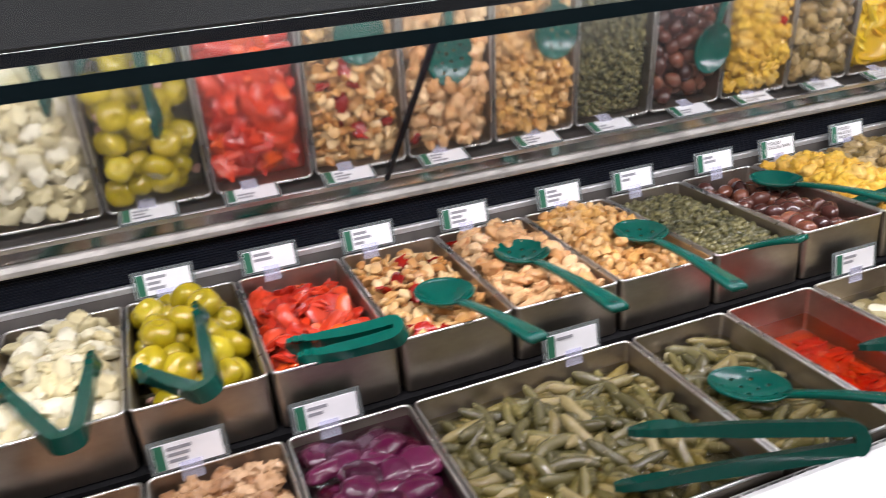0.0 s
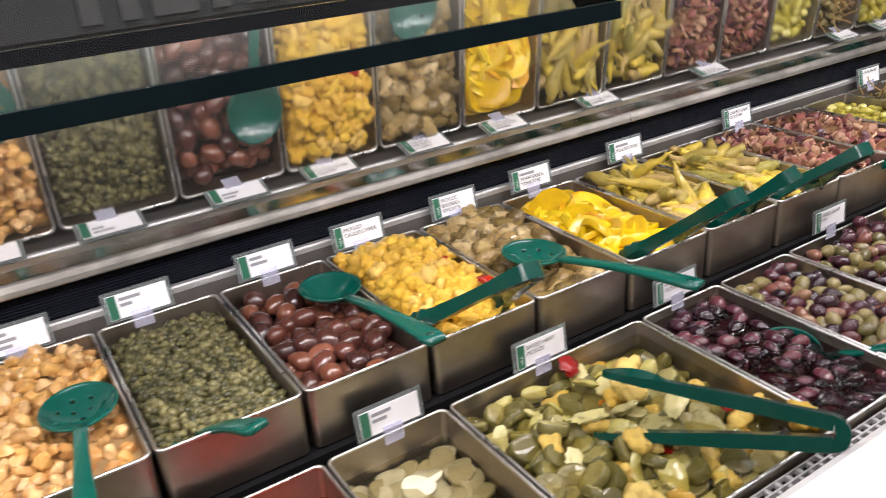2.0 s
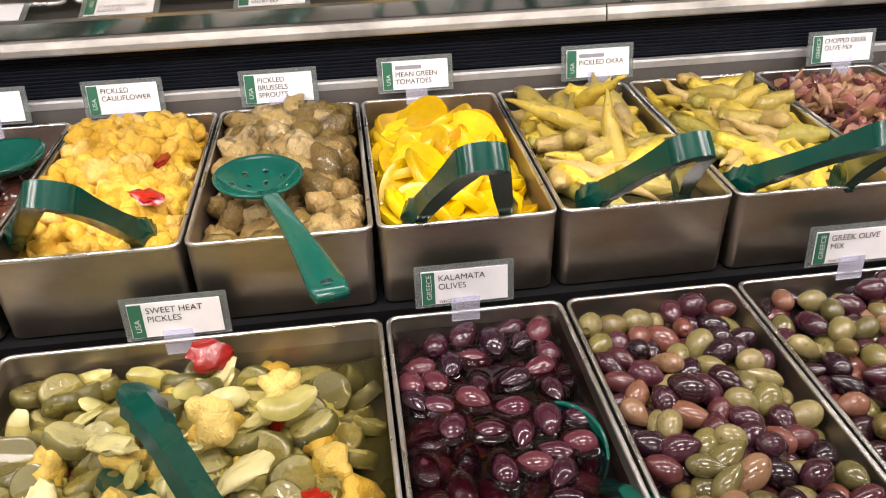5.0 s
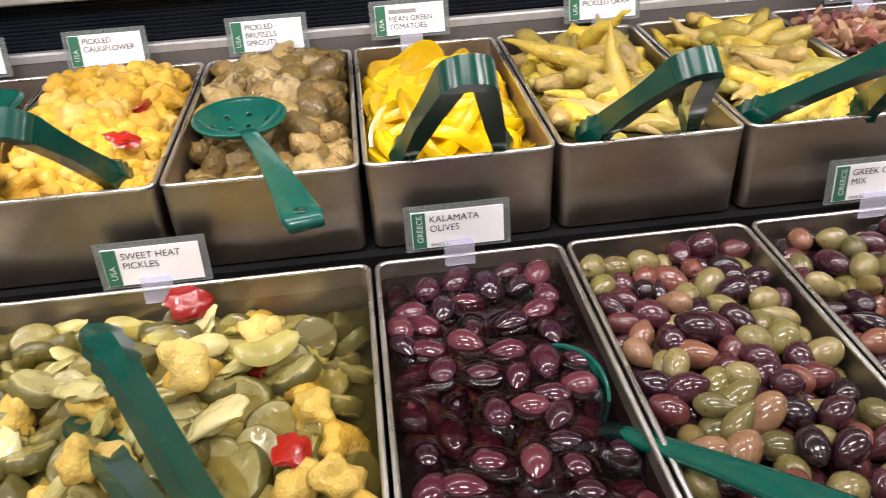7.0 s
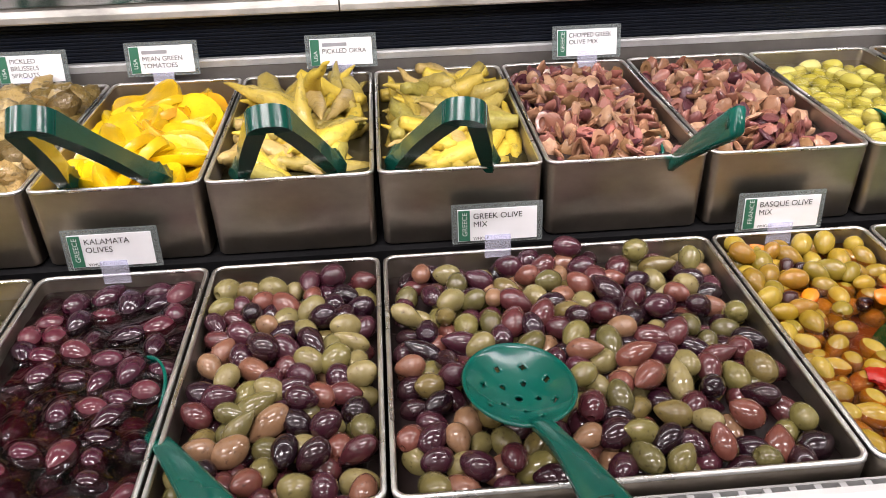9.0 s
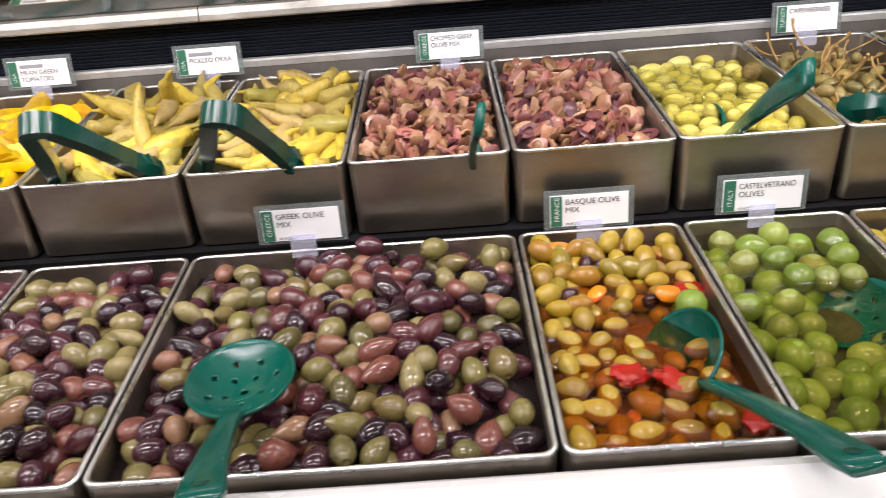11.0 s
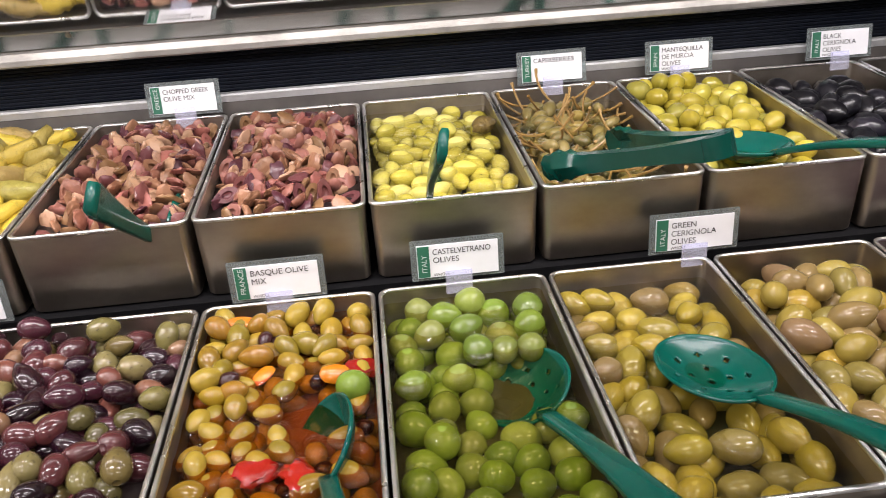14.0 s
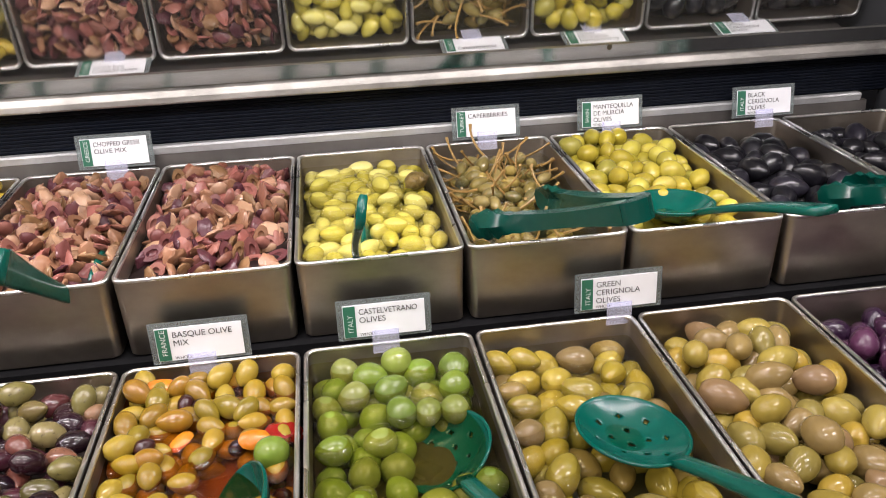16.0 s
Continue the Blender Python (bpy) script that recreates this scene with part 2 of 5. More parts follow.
# rear wall of the case: rail, ribbed panel, ledge
part("pan_rail", extrude_profile([(0.2945, 1.0090), (0.2935, 1.0165), (0.2955, 1.0185), (0.303, 1.0185), (0.303, 1.0090)], X0, X1 - 0.03), ALU, case, "aluminium rail behind the back pans", False)
# Dull steel whose base colour is lowered to carry the shade behind the pans.
part("rear_strip", extrude_profile([(0.2845, 0.93), (0.2955, 1.0085), (0.303, 1.0085), (0.303, 0.93)], X0, X1 - 0.02), plain("shaded_dull_steel", (0.20, 0.185, 0.17), 0.5, 0.8, 18.0, 0.15, 0.02), case, "dull steel strip under the rail, coloured darker for shade", False)
part("gap_filler", slab(X0, X1, 0.304, 0.345, 0.935, 1.017), DECK, case, "", False)
ribs = []
RZ0, RZ1 = 1.0175, 1.0715
N_RIB = 12
for k in range(N_RIB):
    a = RZ0 + (RZ1 - RZ0) * k / N_RIB
    b = RZ0 + (RZ1 - RZ0) * (k + 1) / N_RIB
    slope = lambda z: 0.3065 - 0.020 * (z - RZ0) / (RZ1 - RZ0)
    ribs += [(slope(a) + 0.0011, a), (slope(a + (b - a) * 0.3), a + (b - a) * 0.25), (slope(b - (b - a) * 0.2), b - (b - a) * 0.25), (slope(b) + 0.0011, b - 0.0004)]
part("ribbed_panel", extrude_profile(ribs + [(0.345, RZ1 - 0.0004), (0.345, RZ0)], X0, X1 + 0.1), BLACK, case, "black ribbed vent panel", False)
SEAM = 1.768
for xa, xb in ((X0, SEAM - 0.0008), (SEAM + 0.0008, X1)):
    part("ledge", extrude_profile([(0.345, 1.0720), (0.2725, 1.0720), (0.2698, 1.0728), (0.2692, 1.0745), (0.2700, 1.0800), (0.2722, 1.0868), (0.2745, 1.0888), (0.2900, 1.0925), (0.345, 1.0930)], xa, xb), LEDGE, case, "water-stained stainless ledge", False)
part("end_panel", slab(X1 + 0.012, X1 + 0.05, -0.455, 0.60, 0.10, 1.12, bevel=0.004), FASCIA, case, "dark end panel", False)

# leaning mirror above the ledge
LEAN_A = radians(48)
MB = Vector((0, 0.2735, 1.0964))
UP = Vector((0, -math.sin(LEAN_A), math.cos(LEAN_A)))
BACKN = Vector((0, math.cos(LEAN_A), math.sin(LEAN_A)))
M_CUT, M_LEN = 0.018, 0.400
MB = MB + UP * M_CUT
mirror = thing("leaning_mirror", "long tilted mirror over the pans with bright metal top edge", "mirror")


def sheet(x0, x1, base, along, length, thick_dir, thick):
    p = [base, base + along * length, base + along * length + thick_dir * thick, base + thick_dir * thick]
    return extrude_profile([(v.y, v.z) for v in p], x0, x1)


JOINT = 0.53
for xa, xb in ((X0, JOINT - 0.001), (JOINT + 0.001, X1)):
    part("mirror_sheet", sheet(xa, xb, MB, UP, M_LEN, BACKN, 0.005), MIRROR, mirror, "", False)
part("backing", sheet(X0, X1, MB + BACKN * 0.0055, UP, M_LEN, BACKN, 0.012), BLACK, mirror, "", False)
part("channel", slab(X0, X1, 0.2736, 0.2760, 1.0905, 1.1235), CHANNEL, mirror, "upright polished steel channel under the glass", False)
for sx in (0.62, 1.30, 1.95, 2.62):
    sc = bmesh.new()
    bmesh.ops.create_cone(sc, segments=16, radius1=0.0034, radius2=0.0026, depth=0.0014, cap_ends=True, matrix=Matrix.Translation((sx, 0.2730, 1.1025)) @ Matrix.Rotation(radians(90), 4, "X"))
    box(sc, sx - 0.0018, sx + 0.0018, 0.2720, 0.2724, 1.1021, 1.1029)
    part("screw", sc, STEEL, mirror, "dull steel screw", False)
part("joint_strip", sheet(JOINT - 0.003, JOINT + 0.003, MB + UP * 0.004 - BACKN * 0.003, UP, 0.325, BACKN, 0.0025), BLACK, mirror, "thin dark joint strip", False)
TOP = MB + UP * M_LEN
part("top_trim", sheet(X0, X1, TOP - BACKN * 0.004, UP, 0.007, BACKN, 0.02), plain("bright_trim", (0.85, 0.85, 0.85), 0.35, 0.3), mirror, "bright polished top trim", False)

guard = thing("sneeze_guard", "narrow clear sneeze guard glass with thick dark lower edge", "sneeze guard")
GUARD_X1 = 1.172
part("pane", sheet(X0, GUARD_X1, Vector((0, -0.300, 1.3845)), Vector((0, 0.45, 0.893)), 0.048, Vector((0, 0.893, -0.45)), 0.004), GLASS, guard, "clear glass pane", False).visible_shadow = False
part("lower_edge", extrude_profile([(-0.3035, 1.3745), (-0.2960, 1.3740), (-0.2950, 1.3830), (-0.3030, 1.3840)], X0, GUARD_X1), plain("dark_teal_edge", (0.003, 0.010, 0.013), 0.5, spec=0.1), guard, "dark teal glass edge", False)
part("bracket", slab(X0 + 0.01, X0 + 0.02, -0.30, -0.085, 1.395, 1.41), BLACK, guard, "dark steel bracket", False)
sign = thing("fascia_sign", "dark grey fascia panel with faint pale lettering blocks", "sign")
part("panel", slab(X0, X1, -0.085, -0.06, 1.378, 1.95, bevel=0.003), FASCIA, sign, "", False)
for xa, wd in ((0.92, 0.012), (0.945, 0.012), (0.965, 0.03), (1.005, 0.012), (1.03, 0.03)):
    part("letter_block", slab(xa, xa + wd, -0.0875, -0.0853, 1.386, 1.45), plain("grey_letter_paint", (0.10, 0.10, 0.105), 0.5), sign, "", False)
strip = thing("case_light_strip", "slim black light housing behind the glass edge", "light fixture")
part("housing", extrude_profile([(-0.0845, 1.367), (-0.0845, 1.3775), (-0.080, 1.3775), (-0.080, 1.3705), (-0.072, 1.3705), (-0.072, 1.367)], X0, X1), BLACK, strip, "", False)
for sx in (X0 + 0.004, X1 - 0.02):
    post = thing("guard_post", "square dark steel post carrying mirror and fascia", "post", "guard posts")
    part("post_tube", slab(sx, sx + 0.016, 0.35, 0.37, 0.80, 1.95, bevel=0.002), BLACK, post, "", False)
    part("arm", slab(sx, sx + 0.016, -0.06, 0.37, 1.80, 1.816), BLACK, post, "", False)
for cx in (-1.0, 1.35, 3.7):
    for cy in (-2.6, -0.9):
        f = thing("ceiling_light", "recessed fluorescent ceiling light", "ceiling light", "ceiling lights")
        part("frame", slab(cx - 0.64, cx + 0.64, cy - 0.16, cy + 0.16, 3.075, 3.1), ALU, f, "", False)

# ---- pans ----


def pan_mesh(w, d, h):
    def ring(inset, z, r):
        return [(x, y, z) for x, y in rounded_rect(w - 2 * inset, d - 2 * inset, max(r, 0.002))]
    body = loops_mesh([ring(0.0035, -h, 0.007), ring(0.0022, -h + 0.002, 0.007), ring(0.0012, -0.002, 0.007), ring(0.003, -0.0015, 0.006), ring(0.0048, -h + 0.005, 0.008), ring(0.008, -h + 0.002, 0.008)], True, True)
    rim = loops_mesh([ring(0.0012, -0.0035, 0.009), ring(0.0, -0.0028, 0.010), ring(0.0002, -0.0006, 0.010), ring(0.0014, 0.0002, 0.009), ring(0.0034, -0.0004, 0.008), ring(0.0040, -0.0022, 0.007), ring(0.0030, -0.0032, 0.008)])
    return body, rim


PANS = {}


def make_pan(key, row, i, n, note):
    back = row == "b"
    z, y0, y1, h = (BACK_Z, BACK_Y0, BACK_Y1, BACK_H) if back else (FRONT_Z, FRONT_Y0, FRONT_Y1, FRONT_H)
    size = (row, n)
    w = n * PITCH - 0.0025
    m = pose((i + n / 2) * PITCH, (y0 + y1) / 2, z)
    label = f"brushed stainless steel food pan holding {note}"
    if size in PANS:
        ob = copy_thing(PANS[size], m)
        tagged(ob, label)
    else:
        ob = thing("food_pan", label, "food pan", "pans of the olive bar")
        body, rim = pan_mesh(w, y1 - y0, h)
        part("body", body, STEEL, ob, sharp=35)
        part("rim", rim, RIM, ob, "polished rolled rim")
        ob.matrix_basis = m
        PANS[size] = ob
    return dict(x0=i * PITCH + 0.006, x1=(i + n) * PITCH - 0.006, y0=y0 + 0.006, y1=y1 - 0.006, z=z)


# ---- food piece meshes ----


def rind(me, mat):
    """Gives the outer edge of a slice a rind of its own."""
    me.materials.append(mat)
    for p in me.polygons:
        if abs(p.normal.z) < 0.62:
            p.material_index = 1


def finish_mesh(name, bm, mat, sharp=True):
    me = bpy.data.meshes.new(name)
    bm.to_mesh(me)
    bm.free()
    for p in me.polygons:
        p.use_smooth = True
    if sharp:
        me.set_sharp_from_angle(angle=radians(48))
    me.materials.append(mat)
    return me


def ball(seg, rings):
    bm = bmesh.new()
    bmesh.ops.create_uvsphere(bm, u_segments=seg, v_segments=rings, radius=1.0)
    bmesh.ops.rotate(bm, verts=bm.verts, matrix=Matrix.Rotation(radians(90), 3, "Y"))
    return bm


def olive_bm(length, width, point=0.0, hole=0.0, wrinkle=0.0, seed=0, seg=14, rings=12):
    """An olive lying along x: swollen middle, one end drawn out, the other dimpled."""
    bm = ball(seg, rings)
    for v in bm.verts:
        x, y, z = v.co
        k = 1.0 - 0.10 * x - point * max(0, x) ** 2 * 0.55
        d = noise.noise(Vector((x * 1.3 + seed, y * 1.3, z * 1.3))) * 0.07
        if wrinkle:
            d += wrinkle * noise.noise(Vector((x * 3 + seed, y * 6, z * 6)))
        rr = math.hypot(y, z)
        xx = x
        if hole and x < -0.9 and rr < 0.3:
            xx = x + hole * 0.7 * (1 - rr / 0.3)
        v.co = (xx * (1 + point * 0.18 * max(0, x)) * length / 2, y * k * (1 + d) * width / 2, z * k * (1 + d) * width / 2)
    return bm


def lump_bm(size, rough, seed, freq=2.0, sub=3, squash=(1, 1, 1), ridged=False):
    bm = bmesh.new()
    bmesh.ops.create_icosphere(bm, subdivisions=sub, radius=1.0)
    off = Vector((seed * 3.7, seed * 1.9, seed))
    for v in bm.verts:
        n = v.co.normalized()
        d = noise.noise(n * freq + off) + 0.5 * noise.noise(n * freq * 2.3 + off)
        if ridged:
            d = abs(d) * 1.5
        v.co = Vector((n.x * squash[0], n.y * squash[1], n.z * squash[2])) * (1 + rough * d) * size / 2
    return bm


def floret_bm(size, seed):
    """A cauliflower floret: a knobbly crown drawn in to a short stalk."""
    rnd = random.Random(seed)
    bm = bmesh.new()
    bmesh.ops.create_icosphere(bm, subdivisions=3, radius=1.0)
    knobs = []
    for k in range(11):
        v = Vector((rnd.gauss(0, 1), rnd.gauss(0, 1), abs(rnd.gauss(0.5, 0.7)))).normalized()
        knobs.append((v, rnd.uniform(0.75, 1.05)))
    off = Vector((seed, 0, 0))
    for v in bm.verts:
        n = v.co.normalized()
        r = max(0.42, max(q * (1 - 2.2 * (1 - n.dot(d))) for d, q in knobs))
        r *= 1 + 0.13 * noise.noise(n * 5 + off)
        if n.z < -0.2:
            r = 0.62 - 0.1 * n.z
            n = Vector((n.x * 0.6, n.y * 0.6, n.z))
        v.co = n * r * size * 0.56
    return bm


def sweep_bm(path, radii, sides=8, star=0.0, flat=1.0, cap=True):
    """A tube along a list of points, with one radius a point."""
    bm = bmesh.new()
    rings = []
    for i, (p, r) in enumerate(zip(path, radii)):
        p = Vector(p)
        d = Vector(path[min(i + 1, len(path) - 1)]) - Vector(path[max(i - 1, 0)])
        d.normalize()
        side = d.cross(Vector((0, 0, 1)))
        if side.length < 1e-4:
            side = Vector((1, 0, 0))
        side.normalize()
        up = side.cross(d)
        ring = []
        for k in range(sides):
            a = 2 * math.pi * k / sides
            rr = r * (1 + star * (1 if k % 2 else -1))
            ring.append(bm.verts.new(p + side * math.cos(a) * rr + up * math.sin(a) * rr * flat))
        rings.append(ring)
    for a, b in zip(rings, rings[1:]):
        for k in range(sides):
            j = (k + 1) % sides
            bm.faces.new((a[k], a[j], b[j], b[k]))
    if cap:
        bm.faces.new(rings[0])
        bm.faces.new(rings[-1])
    bmesh.ops.recalc_face_normals(bm, faces=bm.faces)
    return bm


def okra_bm(length, width, bend, seed):
    rnd = random.Random(seed)
    n = 12
    path, radii = [], []
    for k in range(n):
        u = k / (n - 1)
        path.append(((u - 0.5) * length, bend * math.sin(u * 3.1) * length, rnd.uniform(-0.02, 0.02) * length))
        r = 0.55 if u < 0.06 else (0.62 if u < 0.12 else (0.95 if u < 0.2 else 1.0 - ((u - 0.2) / 0.8) ** 1.5 * 0.9))
        radii.append(width / 2 * max(r, 0.07))
    return sweep_bm(path, radii, 12, 0.07, 0.95)


def gherkin_bm(length, width, bend, seed):
    n = 10
    path = [((k / (n - 1) - 0.5) * length, bend * length * math.cos((k / (n - 1) - 0.5) * 3), 0) for k in range(n)]
    radii = [width / 2 * max(0.42, (1 - abs(2 * k / (n - 1) - 1) ** 6.0)) for k in range(n)]
    bm = sweep_bm(path, radii, 9)
    for v in bm.verts:
        v.co *= 1 + 0.05 * noise.noise(v.co * 260 + Vector((seed, 0, 0)))
    return bm


def slice_bm(radius, thick, seed, wave=0.08, seg=22, ring=True, crinkle=0.0):
    """A round slice with a rind and a slightly sunken, wavy face."""
    bm = bmesh.new()
    prof = [(0.0, 0.36), (0.45, 0.34), (0.78, 0.36), (0.84, 0.5 if ring else 0.45), (0.97, 0.46), (1.0, 0.0), (0.97, -0.46), (0.8, -0.44), (0.4, -0.36), (0.0, -0.36)]
    if not ring:
        prof = [(0.0, 0.5), (0.5, 0.5), (0.8, 0.49), (0.93, 0.47), (1.0, 0.34), (1.02, 0.0), (1.0, -0.34), (0.93, -0.47), (0.6, -0.5), (0.0, -0.5)]
    rings = []
    for q, h in prof:
        row = []
        for k in range(seg):
            a = 2 * math.pi * k / seg
            rr = radius * q * (1 + 0.06 * math.sin(2 * a + seed) + 0.04 * math.sin(3 * a + 2 * seed))
            x, y = rr * math.cos(a), rr * math.sin(a)
            z = h * thick + wave * radius * math.sin(2 * a + seed) * q * q + crinkle * math.sin(x * 900) * (1 if abs(h) > 0.2 else 0)
            row.append(bm.verts.new((x, y, z)))
        rings.append(row)
    for a, b in zip(rings, rings[1:]):
        for k in range(seg):
            j = (k + 1) % seg
            bm.faces.new((a[k], a[j], b[j], b[k]))
    bmesh.ops.remove_doubles(bm, verts=bm.verts, dist=1e-6)
    bmesh.ops.recalc_face_normals(bm, faces=bm.faces)
    return bm


def shell_bm(length, width, seed, open_=0.15):
    """Half of a chopped olive: a thick cupped wall."""
    bm = bmesh.new()
    seg, rings = 10, 5
    grid = []
    for side in (1.0, 0.5):
        for r in range(rings + 1):
            th = math.pi / 2 * r / rings
            if side < 1:
                th = math.pi / 2 * (rings - r) / rings
            row = []
            for k in range(seg):
                a = 2 * math.pi * k / seg
                q = 1 + 0.12 * noise.noise(Vector((math.cos(a) * 1.5, math.sin(a) * 1.5, th + seed)))
                row.append(bm.verts.new((math.cos(a) * math.sin(th) * length / 2 * side * q, math.sin(a) * math.sin(th) * width / 2 * side * q, -math.cos(th) * width * 0.42 * side + open_ * width)))
            grid.append(row)
    for a, b in zip(grid, grid[1:]):
        for k in range(seg):
            j = (k + 1) % seg
            bm.faces.new((a[k], a[j], b[j], b[k]))
    bmesh.ops.remove_doubles(bm, verts=bm.verts, dist=1e-6)
    bmesh.ops.recalc_face_normals(bm, faces=bm.faces)
    return bm


def strip_bm(length, width, thick, seed, curl=0.3):
    """A soft strip of pepper, curled and folded."""
    rnd = random.Random(seed)
    n = 10
    a1, a2 = rnd.uniform(1.5, 3.5), rnd.uniform(0, 6)
    path = [((k / (n - 1) - 0.5) * length, curl * length * 0.5 * math.sin(a1 * k / (n - 1) + a2), 0.25 * length * curl * math.sin(a1 * 1.3 * k / (n - 1) + a2 * 2)) for k in range(n)]
    radii = [width / 2 * (0.22 if k in (0, n - 1) else 0.62 + 0.38 * math.sin(math.pi * k / (n - 1))) for k in range(n)]
    return sweep_bm(path, radii, 8, 0.0, thick / width)


def berry_bm(seed):
    """A caperberry: a plump pod on a long bent stem."""
    rnd = random.Random(seed)
    bm = olive_bm(0.022, 0.014, 0.3, 0.0, 0.03, seed, 10, 8)
    n = 7
    bx, bz = rnd.uniform(-0.022, 0.022), rnd.uniform(0.002, 0.016)
    path = [(0.0105 + 0.032 * k / (n - 1), bx * math.sin(1.6 * k / (n - 1)), bz * (k / (n - 1)) ** 1.5) for k in range(n)]
    st = sweep_bm(path, [0.0013 + (0.0007 if k == n - 1 else 0) for k in range(n)], 5)
    me = bpy.data.meshes.new("stem")
    st.to_mesh(me)
    st.free()
    pods = len(bm.faces)
    bm.from_mesh(me)
    bm.faces.ensure_lookup_table()
    for f in bm.faces[pods:]:
        f.material_index = 1
    return bm


def pepper_bm(size, seed):
    """A pickled cherry pepper with a hollow, filled top."""
    bm = bmesh.new()
    bmesh.ops.create_uvsphere(bm, u_segments=20, v_segments=14, radius=1.0)
    for v in bm.verts:
        x, y, z = v.co
        a = math.atan2(y, x)
        q = 1 + 0.06 * math.cos(4 * a + seed) * (1 - abs(z))
        r = math.hypot(x, y)
        zz = z * 0.82 - (0.32 * (1 - r / 0.5) if z > 0 and r < 0.5 else 0) - (0.1 * (1 - r / 0.4) if z < 0 and r < 0.4 else 0)
        v.co = Vector((x * q, y * q, zz)) * size / 2
    return bm


# ---- filling the pans ----


# where a spoon's bowl lies in the food: place, height, radius
DENTS = [(0.537, 0.076, 0.988, 0.040), (0.672, 0.125, 0.990, 0.040), (0.856, 0.112, 0.990, 0.040), (1.164, 0.180, 0.988, 0.040), (1.406, 0.079, 0.984, 0.042),
         (1.890, -0.220, 0.925, 0.044), (2.493, -0.162, 0.900, 0.046), (0.823, -0.156, 0.896, 0.044), (2.355, -0.140, 0.890, 0.030), (2.622, 0.062, 0.980, 0.036), (2.198, -0.152, 0.892, 0.028)]


def drop(pan, seed, n, r_of, floor_z, heap, tries=10, sink=0.82):
    """Drops n round-ish pieces into a pan, each into the lowest of some random spots, until they reach the heap's surface."""
    rnd = random.Random(seed)
    px, py, pz, pr = np.zeros(n), np.zeros(n), np.zeros(n), np.zeros(n)
    out = []
    c = 0
    for i in range(n):
        kind, r = r_of(rnd)
        best = None
        for _ in range(tries):
            x = rnd.uniform(pan["x0"] + r * 0.8, pan["x1"] - r * 0.8)
            y = rnd.uniform(pan["y0"] + r * 0.8, pan["y1"] - r * 0.8)
            z = floor_z + r * 0.6
            if c:
                d2 = (px[:c] - x) ** 2 + (py[:c] - y) ** 2
                s = (pr[:c] + r) * sink
                m = d2 < s * s
                if m.any():
                    z = max(z, float((pz[:c][m] + np.sqrt(s[m] ** 2 - d2[m])).max()))
            if any((x - dx) ** 2 + (y - dy) ** 2 < (dr + r * 0.5) ** 2 and z + r * 0.75 > dz for dx, dy, dz, dr in DENTS):
                continue
            over = z - heap((x - pan["x0"]) / (pan["x1"] - pan["x0"]), (y - pan["y0"]) / (pan["y1"] - pan["y0"]))
            if best is None or over < best[0]:
                best = (over, x, y, z)
        if best is None:
            continue
        over, x, y, z = best
        if over > 0:
            continue
        px[c], py[c], pz[c], pr[c] = x, y, z, r
        c += 1
        out.append((kind, x, y, z, r, rnd.uniform(0, 360), rnd))
    return out


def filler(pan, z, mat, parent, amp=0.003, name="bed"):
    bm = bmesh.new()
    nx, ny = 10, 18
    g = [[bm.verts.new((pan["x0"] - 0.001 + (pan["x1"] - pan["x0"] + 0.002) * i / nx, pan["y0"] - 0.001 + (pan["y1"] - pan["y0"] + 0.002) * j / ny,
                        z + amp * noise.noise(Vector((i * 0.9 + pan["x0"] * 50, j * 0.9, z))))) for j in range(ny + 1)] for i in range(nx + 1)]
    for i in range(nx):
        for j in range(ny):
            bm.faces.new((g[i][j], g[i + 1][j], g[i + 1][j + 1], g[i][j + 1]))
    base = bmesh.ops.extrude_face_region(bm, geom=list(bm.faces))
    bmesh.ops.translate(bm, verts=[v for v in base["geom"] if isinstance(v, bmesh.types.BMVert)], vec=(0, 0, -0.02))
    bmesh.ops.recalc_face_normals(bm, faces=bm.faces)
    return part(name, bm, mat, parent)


WET = []


def brine(pan, z, mat, label):
    """Brine between the pan's walls, drawn up a little round each piece that breaks its surface."""
    nx, ny = int((pan["x1"] - pan["x0"]) / 0.0016), int((pan["y1"] - pan["y0"]) / 0.0016)
    gx, gy = np.meshgrid(np.linspace(pan["x0"] - 0.002, pan["x1"] + 0.002, nx), np.linspace(pan["y0"] - 0.002, pan["y1"] + 0.002, ny), indexing="ij")
    lift = np.zeros_like(gx)
    for x, y, oz, a, b, c, yaw in WET:
        k = 1 - ((z - oz) / c) ** 2
        if k <= 0.02:
            continue
        k = math.sqrt(k)
        dx, dy = gx - x, gy - y
        u, v = dx * math.cos(yaw) + dy * math.sin(yaw), -dx * math.sin(yaw) + dy * math.cos(yaw)
        d = (np.sqrt((u / (a * k)) ** 2 + (v / (b * k)) ** 2) - 1) * b * k
        lift = np.maximum(lift, 0.0026 * np.exp(-np.maximum(d, 0) / 0.0022))
    lift += 0.0002 * np.sin(gx * 140 + 3 * np.sin(gy * 60)) * np.cos(gy * 110)
    verts = np.stack([gx, gy, z + lift], axis=-1).reshape(-1, 3).tolist()
    faces = [(i * ny + j, (i + 1) * ny + j, (i + 1) * ny + j + 1, i * ny + j + 1) for i in range(nx - 1) for j in range(ny - 1)]
    me = bpy.data.meshes.new("brine")
    me.from_pydata(verts, [], faces)
    for p in me.polygons:
        p.use_smooth = True
    me.materials.append(mat)
    ob = new("brine", me)
    ob.visible_shadow = False
    return tagged(ob, label, "brine")


